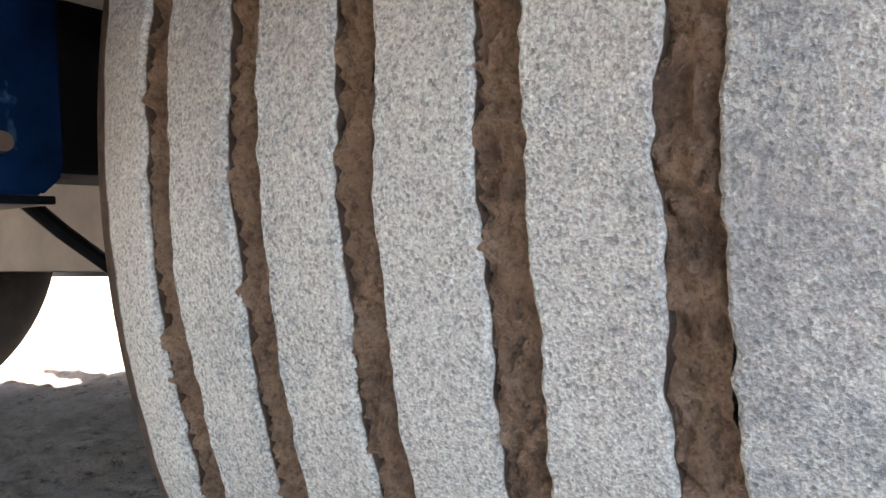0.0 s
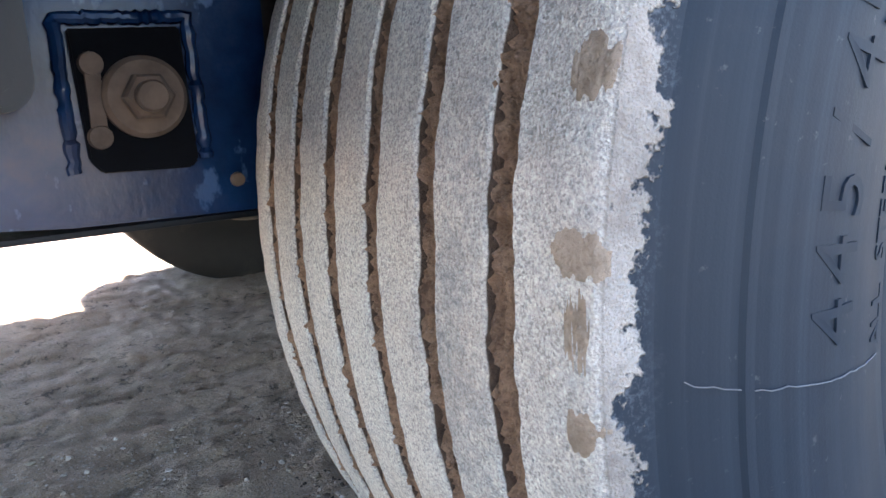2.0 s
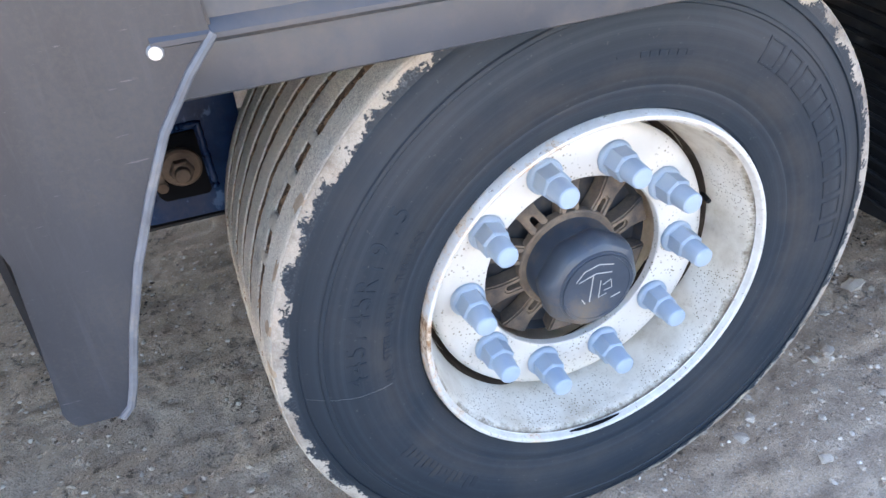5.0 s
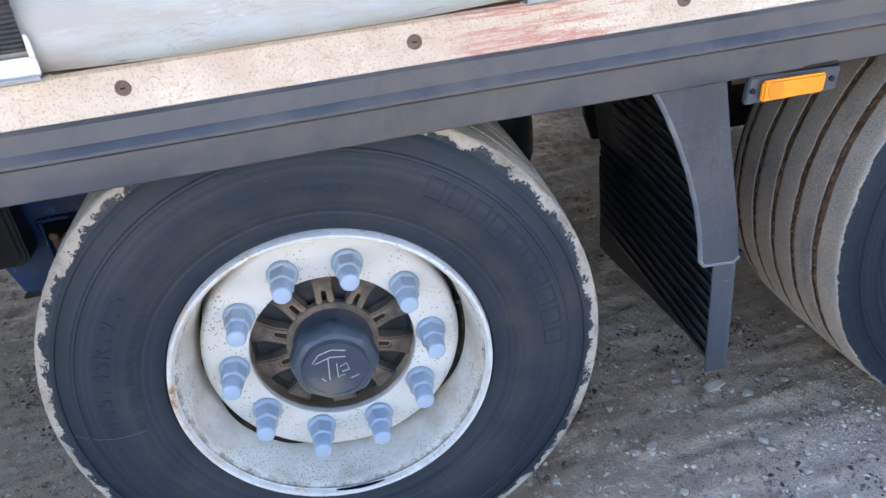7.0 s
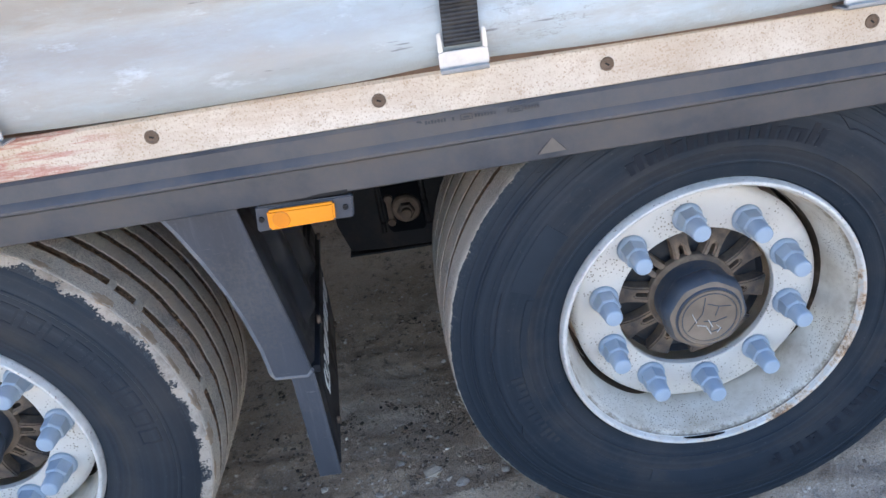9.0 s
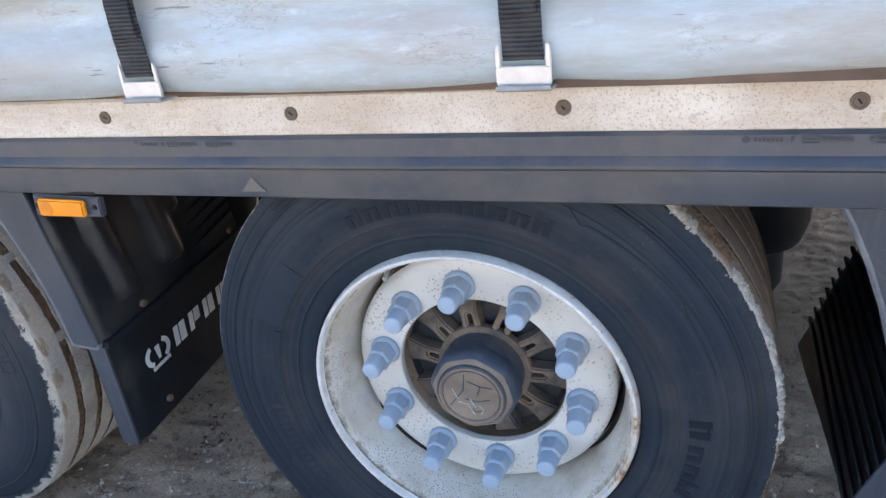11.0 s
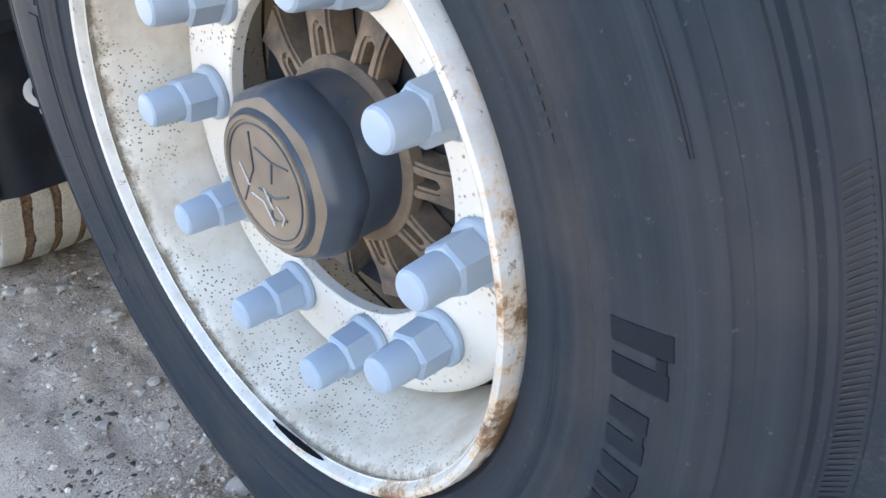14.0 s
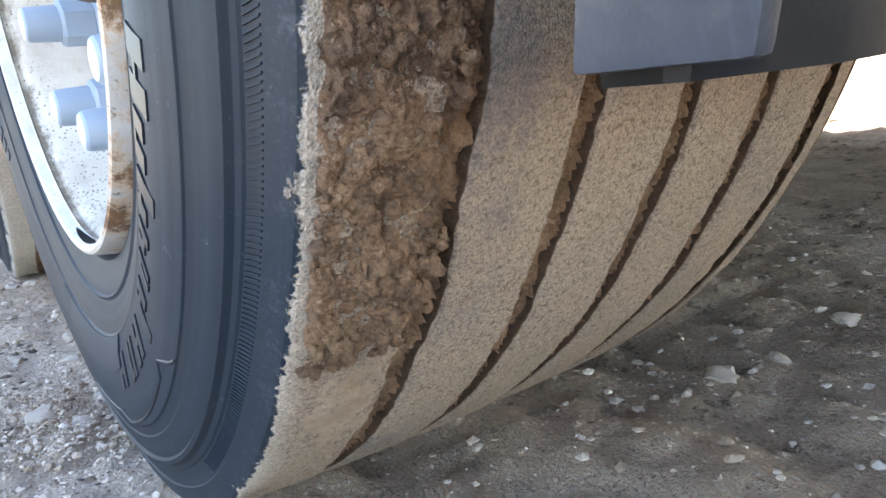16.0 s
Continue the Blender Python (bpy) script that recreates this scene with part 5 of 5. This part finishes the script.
def block_row(parent, spots, low, h):
    """A row of bold raised blocks: each a pair of stems (centre, width, outer radius of the first and second, where a bridge joins them)."""
    for c, w, r1, r2, bridge in spots:
        lean = 0.10 * w
        mark(parent, [(c + 0.50 * w - lean, c + 0.12 * w - lean, low, r1, h), (c - 0.10 * w - lean, c - 0.48 * w - lean, low, r2, h), (c + 0.12 * w - lean, c - 0.10 * w - lean, bridge, bridge + 0.006, h)], material=M["letters"])


block_row(tyre_b, [(113.5 - 5.2 * k, 4.3, (0.349, 0.362)[k in (2, 7, 9)], (0.349, 0.356)[k in (0, 3, 9)], 0.342) for k in range(10)], 0.327, 0.0010)
block_row(tyre_b, [(2.2, 5.4, 0.358, 0.356, 0.349), (-5.2, 5.0, 0.348, 0.348, 0.341), (-11.2, 4.6, 0.348, 0.346, 0.341), (-15.6, 2.6, 0.356, 0.340, 0.334), (-18.4, 1.8, 0.349, 0.349, 0.330)], 0.326, 0.0010)
block_row(tyre_b, [(-24.0, 5.4, 0.356, 0.356, 0.338), (-29.6, 4.2, 0.348, 0.348, 0.328), (-34.8, 4.2, 0.357, 0.346, 0.332), (-39.4, 2.8, 0.348, 0.342, 0.337), (-43.0, 1.9, 0.350, 0.350, 0.330), (-48.0, 4.2, 0.347, 0.358, 0.333), (-55.5, 4.2, 0.354, 0.354, 0.338), (-61.5, 3.6, 0.354, 0.354, 0.347), (-69.0, 4.2, 0.353, 0.353, 0.338)], 0.329, 0.0010)


def serration(parent, r0, r1, a0, a1, pitch, h):
    """A band of fine ribs across the tyre's side."""
    bm = bmesh.new()
    for k in range(int((a1 - a0) / pitch)):
        a = a0 + k * pitch
        arc_bar(bm, a + 0.16 * pitch + 0.5, a - 0.16 * pitch + 0.5, r0, r1, h, 1)
    for v in bm.verts:
        b = 0.012 * (math.hypot(v.co.x, v.co.z) - r0) / (r1 - r0)
        v.co.x, v.co.z = v.co.x * math.cos(b) - v.co.z * math.sin(b), v.co.x * math.sin(b) + v.co.z * math.cos(b)
    bmesh.ops.recalc_face_normals(bm, faces=bm.faces)
    tagged(part("rib_band", bm, M["soft"], parent, "band of fine moulded ribs"), kind="stuff")


for a0, a1 in ((-58, 14), (70, 130)):
    serration(tyre_b, 0.4150, 0.4245, a0, a1, 0.40, 0.0004)
for a in (-48.5, 205, 62):
    zig = [(a + 1.2, 0.379), (a, 0.376), (a - 2.6, 0.3655), (a - 4.2, 0.3705), (a - 12, 0.3730), (a - 28, 0.3780), (a - 31, 0.3710), (a - 46, 0.3720)]
    bm = bmesh.new()
    for (a0, q0), (a1, q1) in zip(zig, zig[1:]):
        n = 10
        line = [(a0 + (a1 - a0) * k / n, q0 + (q1 - q0) * k / n) for k in range(n + 1)]
        tube([(q * math.cos(radians(t)), side_y(q) - 0.0002, q * math.sin(radians(t))) for t, q in line], 0.0011, 6, bm)
    part("mould_line", bm, M["letters"], tyre_b, "stepped mould line on the rubber")
small = []
for k in range(12):
    small += [(33 - k * 1.3, 32.2 - k * 1.3, 0.298, 0.309, 0.0007), (-38 - k * 1.5, -38.8 - k * 1.5, 0.292, 0.300, 0.0007), (186 + k * 2.4, 187.4 + k * 2.4, 0.330, 0.352 - 0.005 * (k % 3), 0.0009)]
mark(tyre_b, small, "fine_print", kind="stuff")
for a0, a1, r0, r1 in ((160, 205, 0.318, 0.330), (138, 158, 0.318, 0.362), (250, 290, 0.316, 0.340)):
    bm = bmesh.new()
    arc_bar(bm, a0, a1, r0, r1, 0.0015, 40)
    bmesh.ops.recalc_face_normals(bm, faces=bm.faces)
    part("raised_band", bm, M["soft"], tyre_b)
# mould seams and a scratch on the front tyre's side
for a in (93.0, 272.0):
    seam = bmesh.new()
    arc_bar(seam, a + 0.10, a - 0.10, 0.275, 0.398, 0.0008, 1)
    bmesh.ops.recalc_face_normals(seam, faces=seam.faces)
    part("mould_seam", seam, M["soft"], tyre_a)
pts = []
for k in range(30):
    q, a = 0.412 - 0.106 * k / 29, radians(182.0 + 3.1 * (k / 29) ** 0.7 + 0.25 * wob(k * 0.5, 3))
    pts.append((q * math.cos(a), side_y(q) - 0.0009, q * math.sin(a)))
part("scratch", tube(pts, 0.00028, 5), plain("pale_rubber_scratch", (0.16, 0.16, 0.165), 0.8), tyre_a, "thin pale scratch in the rubber")


def strokes(cap, lines, material, label, y=0.0083):
    bm = bmesh.new()
    for line in lines:
        tube([(x, y, z) for x, z in line], 0.0008, 6, bm)
    part("cap_emblem", bm, material, cap, label)


ringed = [[(0.047 * math.cos(radians(a)), 0.047 * math.sin(radians(a))) for a in range(0, 361, 10)]]
strokes(cap_a, [[(-0.030, 0.018), (-0.004, 0.026), (0.020, 0.022)], [(-0.008, 0.024), (-0.012, -0.018)], [(0.004, 0.012), (0.002, -0.016), (0.014, -0.012)], [(0.008, 0.004), (0.020, 0.010), (0.022, -0.004), (0.010, -0.006)], [(0.022, -0.022), (0.036, -0.018)], [(-0.024, -0.012), (-0.019, -0.020)], [(-0.034, 0.020), (-0.022, 0.034), (0.0, 0.040), (0.022, 0.034)]], M["scratch"], "pale scratched emblem strokes")
strokes(cap_b, ringed + [[(-0.008, 0.040), (-0.012, 0.010), (-0.036, -0.022)], [(-0.004, 0.028), (0.016, 0.020), (0.036, 0.018)], [(0.016, 0.020), (0.010, 0.002)], [(-0.010, -0.006), (0.010, -0.010), (0.030, -0.004)], [(-0.004, -0.024), (0.006, -0.030), (0.022, -0.026)], [(0.004, -0.010), (0.002, -0.028)]], M["hubcap"], "dark embossed emblem strokes")
strokes(cap_b, [[(-0.021, -0.012), (-0.006, -0.016), (0.004, -0.034)], [(-0.002, -0.004), (0.006, -0.020)], [(0.012, -0.016), (0.020, -0.024), (0.014, -0.032)], [(-0.030, 0.012), (-0.022, -0.006)]], M["scratch"], "pale rubbed emblem strokes", 0.0078)

# ---- valve stems ----
for w, a, y in ((wheel_a, 12, 0.085), (wheel_b, 128, 0.07)):
    c, s = math.cos(radians(a)), math.sin(radians(a))
    part("valve_stem", tube([(0.236 * c, y + 0.04, 0.236 * s), (0.228 * c, y, 0.228 * s), (0.224 * c, y - 0.018, 0.224 * s)], 0.0038, 10), M["zinc"] if w is wheel_b else M["black"], w, "short tyre valve stem")


# ---- dark slits inside the rim edge ----
# solid black slivers on the flange: the slits' inner shade as colour
for w, a0, a1 in ((wheel_a, -100, -80), (wheel_b, -101, -83)):
    bm = bmesh.new()
    rows = []
    for k in range(25):
        u = k / 24
        a = radians(a0 + (a1 - a0) * u)
        half = 0.0024 * math.sin(math.pi * u) ** 0.7 * (1 + 0.15 * wob(u * 9, 2)) + 0.0002
        rows.append([bm.verts.new((q * math.cos(a), -0.0088 + e * half, q * math.sin(a))) for q, e in ((0.2520, -1), (0.2482 + 0.0010 * half / 0.0024, -1), (0.2468, 1), (0.2520, 1))])
    for p, q in zip(rows, rows[1:]):
        for i in range(4):
            bm.faces.new((p[i], p[(i + 1) % 4], q[(i + 1) % 4], q[i]))
    bm.faces.new(rows[0])
    bm.faces.new(rows[-1][::-1])
    bmesh.ops.recalc_face_normals(bm, faces=bm.faces)
    part("rim_slit", bm, M["pit"], w, "black sliver painted as the dark of a slit in the rim edge")


# ---- mud on the tread ----
def clod(parent, a0, a1, y0, y1, height, seed, ragged=0.7, power=2, name="mud_patch", material=None, n=70, m=22, floor=-0.25, label="crumbly brown mud stuck to the tread"):
    """A lumpy crust on the tread between two angles and two widths, with an uneven edge."""
    bm = bmesh.new()
    rows = []
    for j in range(n + 1):
        row = []
        for i in range(m + 1):
            s, t = j / n, i / m
            a = radians(a0 + (a1 - a0) * s)
            y = y0 + (y1 - y0) * t
            rim_ = 1.0 - abs(2 * s - 1) ** power - abs(2 * t - 1) ** (power if power < 4 else 3) + ragged * (wob(s * 5 * (a1 - a0) / 20, t * 4, seed) + 0.6 * wob(s * 16 * (a1 - a0) / 20, t * 11, seed + 2))
            lump = 0.34 + 0.9 * wob(a * 26, y * 60, seed) + 0.7 * wob(a * 75, y * 170, seed + 3) + 0.55 * wob(a * 190, y * 420, seed + 5)
            d = height * max(-0.5, min(1, rim_ * 1.6)) * max(floor, lump)
            base = float(np.interp(y, [-0.0046, -0.0034, -0.001, 0.004, 0.012], [0.436, 0.4405, 0.4426, 0.4437, 0.4446])) if y < 0.012 else R_TYRE - 0.006 * abs((y - 0.195) / 0.19) ** 2.5
            r = base + (d if rim_ > 0 else -0.003)
            row.append(bm.verts.new((r * math.cos(a), y, r * math.sin(a))))
        rows.append(row)
    for p, q in zip(rows, rows[1:]):
        for i in range(m):
            bm.faces.new((p[i], q[i], q[i + 1], p[i + 1]))
    return part(name, bm, material or M["mud"], parent, label, smooth=1.2)


M["mud_b"] = mud_material("orange_brown_mud", (0.075, 0.047, 0.031), (0.29, 0.172, 0.103), (0.45, 0.30, 0.19), (0.50, 0.39, 0.28))
clod(tyre_b, -37.5, -14.5, 0.002, 0.051, 0.0046, 2.0, ragged=1.3, n=300, m=80, power=4, material=M["mud_b"])
clod(tyre_b, -17, 2, 0.006, 0.044, 0.0034, 8.0, ragged=1.4, n=180, m=48, power=3, material=M["tan"])
clod(tyre_b, -48, -38, 0.012, 0.050, 0.0016, 9.0, ragged=1.3, n=140, m=40, power=3, material=M["tan"])
clod(tyre_b, 33.5, 43, 0.012, 0.050, 0.0060, 4.0, ragged=0.55, n=110, m=50, material=M["mud_b"])
clod(tyre_b, 46, 49.5, 0.010, 0.030, 0.0025, 5.0, ragged=0.6, n=40, m=26, material=M["mud_b"])
M["crust"] = mud_material("grey_white_crust", (0.33, 0.295, 0.255), (0.64, 0.595, 0.53), (0.85, 0.81, 0.74), (0.22, 0.21, 0.20))
for k, a in enumerate((-1, 3, 7, 11, 15, 19, 23, 27, 44, 50, 56)):
    clod(tyre_b, a, a + 6.5, -0.0035, (0.016, 0.024, 0.020)[k % 3], 0.0048, 51.0 + k, ragged=1.25, n=120, m=48, power=3, material=M["crust"] if a < 32 else M["bridge"], floor=0.05, label="grey-white flaky crust on the tread shoulder")
clod(tyre_b, 100, 118, 0.014, 0.045, 0.003, 6.0, ragged=1.0, material=M["tan"])
for k, (a, b) in enumerate(((156.5, 160.5), (166.6, 169.6), (174.8, 177), (177.3, 181.2), (182.8, 185), (189, 193), (198, 203), (146, 149), (62, 66), (47, 52), (33.5, 38.5), (22, 27.5), (13.5, 19), (3, 9), (-7, -1), (-18, -11))):
    clod(tyre_a, a, b, -0.0040 + 0.004 * (k % 3 == 0), 0.011 + 0.004 * (k % 3), 0.0013, 11.0 + k, ragged=1.0, material=M["tan"], n=60, m=40, floor=0.3, label="tan dried mud on the tread edge")
for k, a in enumerate((139.0, 145.0, 152.0, 35.2, 28.2, 4.5, 158.5)):
    clod(tyre_a, a, a + 1.7 + 0.5 * (k % 3), 0.033, 0.060, 0.0016, 31.0 + k, material=M["bridge"], n=50, m=40, floor=0.35, label="pale dust bridging a tread groove")


def mud_lumps(parent, a0, a1, y0, y1, count, seed, material=None, top=0.0026, label="small lumps of brown mud on the shoulder"):
    """Loose lumps of dried mud that cling to the shoulder."""
    rng = random.Random(seed)
    bm = bmesh.new()
    for _ in range(count):
        a, y = radians(rng.uniform(a0, a1)), rng.uniform(y0, y1)
        if wob(a * 12, y * 60, seed) < -0.05:
            continue
        s = 0.0005 + top * rng.random() ** 5
        r = R_TYRE - 0.006 * abs((y - 0.195) / 0.19) ** 2.5 + s * 0.5 - 0.9 * max(0.0, 0.002 - y)
        m = pose(r * math.cos(a), y, r * math.sin(a), rng.uniform(0, 360), rng.uniform(0, 360), 0)
        made = bmesh.ops.create_icosphere(bm, subdivisions=2 if s > 0.002 else 1, radius=s, matrix=m)
        for v in made["verts"]:
            v.co += (v.co - m.translation) * 0.5 * wob(v.co.x * 420, v.co.y * 420, v.co.z * 420)
    tagged(part("mud_lump", bm, material or M["mud_b"], parent, label, smooth=1.2), kind="stuff")


mud_lumps(tyre_b, -37, -15, 0.002, 0.056, 1900, 3, top=0.0034)
mud_lumps(tyre_b, -15, 4, 0.000, 0.040, 300, 5)
mud_lumps(tyre_b, 33, 44, 0.014, 0.050, 110, 4)
mud_lumps(tyre_b, -2, 34, -0.0030, 0.014, 900, 7, M["crust"], 0.0042, "grey-white crumbs on the tread shoulder")
mud_lumps(tyre_b, 43, 62, -0.0030, 0.016, 700, 9, M["bridge"], 0.0040, "pale crumbs on the tread shoulder")


# ---- stones ----
rng = random.Random(12)


def pebble_mesh(seed):
    bm = bmesh.new()
    bmesh.ops.create_icosphere(bm, subdivisions=2, radius=1)
    for v in bm.verts:
        v.co *= 1 + 0.5 * wob(v.co.x * 1.6 + seed * 7, v.co.y * 1.6, v.co.z * 1.6) + 0.2 * wob(v.co.x * 4 + seed, v.co.y * 4, v.co.z * 4)
        v.co.z *= 0.62
    return mesh_of(bm, "pebble", M["stone"], 0.7)


PEBBLES = [pebble_mesh(k) for k in range(6)]


def lay(x, y, s, k):
    ob = new("stone", PEBBLES[k % 6])
    ob.matrix_basis = pose(x, y, ground_z(x, y) + s * 0.25, rng.uniform(-20, 20), rng.uniform(-20, 20), rng.uniform(0, 360)) @ Matrix.Diagonal((s * rng.uniform(0.8, 1.3), s, s * rng.uniform(0.7, 1.0), 1))
    tagged(ob, "pale grey pebble lying on the dirt yard", "stone", "loose stones")


for x, y, s in ((0.391, -0.114, 0.012), (0.300, -0.019, 0.012), (0.547, 0.077, 0.010), (0.583, 0.080, 0.013), (0.338, 0.010, 0.013), (0.856, 0.185, 0.012), (0.718, 0.258, 0.012), (1.171, -0.016, 0.015), (0.915, 0.005, 0.011), (1.587, 0.486, 0.008), (1.580, 0.605, 0.012), (1.574, 0.422, 0.011), (0.597, -0.041, 0.009), (0.845, -0.054, 0.010), (0.811, 0.017, 0.011), (1.13, -0.05, 0.014), (0.79, 0.22, 0.017), (1.10, 0.02, 0.016), (-0.62, 0.30, 0.011), (0.05, -0.2, 0.011)):
    lay(x, y, s, int(x * 100) % 6)
for k in range(34):
    lay(rng.uniform(0.35, 1.1), rng.uniform(-0.15, 0.75), rng.choice((0.004, 0.005, 0.006, 0.008, 0.010)), k)
for k in range(60):
    lay(rng.uniform(-0.8, 2.2), rng.uniform(-0.45, 1.0), rng.choice((0.004, 0.005, 0.006, 0.007, 0.009)), k)
gv, gf = [], []
grain_shape = bmesh.new()
bmesh.ops.create_icosphere(grain_shape, subdivisions=1, radius=1)
grain_v = [tuple(v.co) for v in grain_shape.verts]
grain_f = [tuple(v.index for v in f.verts) for f in grain_shape.faces]
grain_shape.free()
for k in range(30000):
    heap = k % 10 == 0
    x = rng.gauss(1.15, 0.16) if heap else rng.uniform(-1.0, 2.3)
    y = rng.gauss(-0.02, 0.07) if heap else rng.uniform(-0.55, 1.1)
    s = 0.0014 + (0.0036 if heap else 0.0050) * rng.random() ** 5
    z = ground_z(x, y) - s * 0.1 + (rng.uniform(0, 0.010) if heap and abs(x - 1.15) < 0.12 else 0)
    t, wide, tall = rng.uniform(0, 6.28), rng.uniform(0.7, 1.4), rng.uniform(0.45, 0.8)
    base = len(gv)
    for a, b, c in grain_v:
        j = rng.uniform(0.75, 1.2)
        gv.append((x + s * j * (wide * a * math.cos(t) - b * math.sin(t)), y + s * j * (wide * a * math.sin(t) + b * math.cos(t)), z + s * c * j * tall))
    gf += [tuple(base + q for q in f) for f in grain_f]
me = bpy.data.meshes.new("gravel")
me.from_pydata(gv, [], gf)
km = Mat("loose_gravel", 0.95)
km.color(km.ramp(km.node("ShaderNodeNewGeometry").outputs["Random Per Island"], [(0.0, (0.16, 0.12, 0.09)), (0.18, (0.33, 0.25, 0.19)), (0.5, (0.47, 0.38, 0.30)), (0.86, (0.56, 0.47, 0.385)), (1.0, (0.66, 0.58, 0.50))]))
me.materials.append(km.m)
tagged(new("gravel", me), "fine loose grey and brown gravel", "gravel", kind="stuff")

gv, gf = [], []
count = 0
while count < 9000:
    x, y = rng.uniform(-0.9, 2.2), rng.uniform(-0.5, 1.1)
    if wob(x * 3.1, y * 3.7, 21) + 0.6 * wob(x * 11, y * 12, 4) < 0.35:
        continue
    count += 1
    s = 0.0012 + 0.0055 * rng.random() ** 4
    z, t, wide, tall = ground_z(x, y) - s * 0.15, rng.uniform(0, 6.28), rng.uniform(0.6, 1.7), rng.uniform(0.35, 0.75)
    base = len(gv)
    for a, b, c in grain_v:
        j = rng.uniform(0.6, 1.3)
        gv.append((x + s * j * (wide * a * math.cos(t) - b * math.sin(t)), y + s * j * (wide * a * math.sin(t) + b * math.cos(t)), z + s * c * j * tall))
    gf += [tuple(base + q for q in f) for f in grain_f]
me = bpy.data.meshes.new("dirt_crumbs")
me.from_pydata(gv, [], gf)
km = Mat("dark_dirt_crumbs", 0.95)
km.color(km.ramp(km.node("ShaderNodeNewGeometry").outputs["Random Per Island"], [(0.0, (0.035, 0.028, 0.022)), (0.6, (0.11, 0.082, 0.060)), (1.0, (0.26, 0.19, 0.135))]))
me.materials.append(km.m)
tagged(new("dirt_crumbs", me), "dark brown crumbs of dirt in loose patches", "dirt", kind="stuff")

# ---- distance ----
me = bpy.data.meshes.new("grass_verge")
gv, gf = [], []
for k in range(9000):
    x, y = rng.uniform(-40, 60), 24 + rng.uniform(0, 14)
    h, t = rng.uniform(0.06, 0.16), rng.uniform(0, 3.14)
    b = len(gv)
    gv += [(x - 0.10 * math.cos(t), y - 0.10 * math.sin(t), 0.02), (x + 0.10 * math.cos(t), y + 0.10 * math.sin(t), 0.02), (x + rng.uniform(-0.15, 0.15), y, h)]
    gf.append((b, b + 1, b + 2))
me.from_pydata(gv, [], gf)
me.materials.append(M["grass"])
tagged(new("grass_verge", me), "strip of sunlit green grass beyond the yard", "grass", kind="stuff")
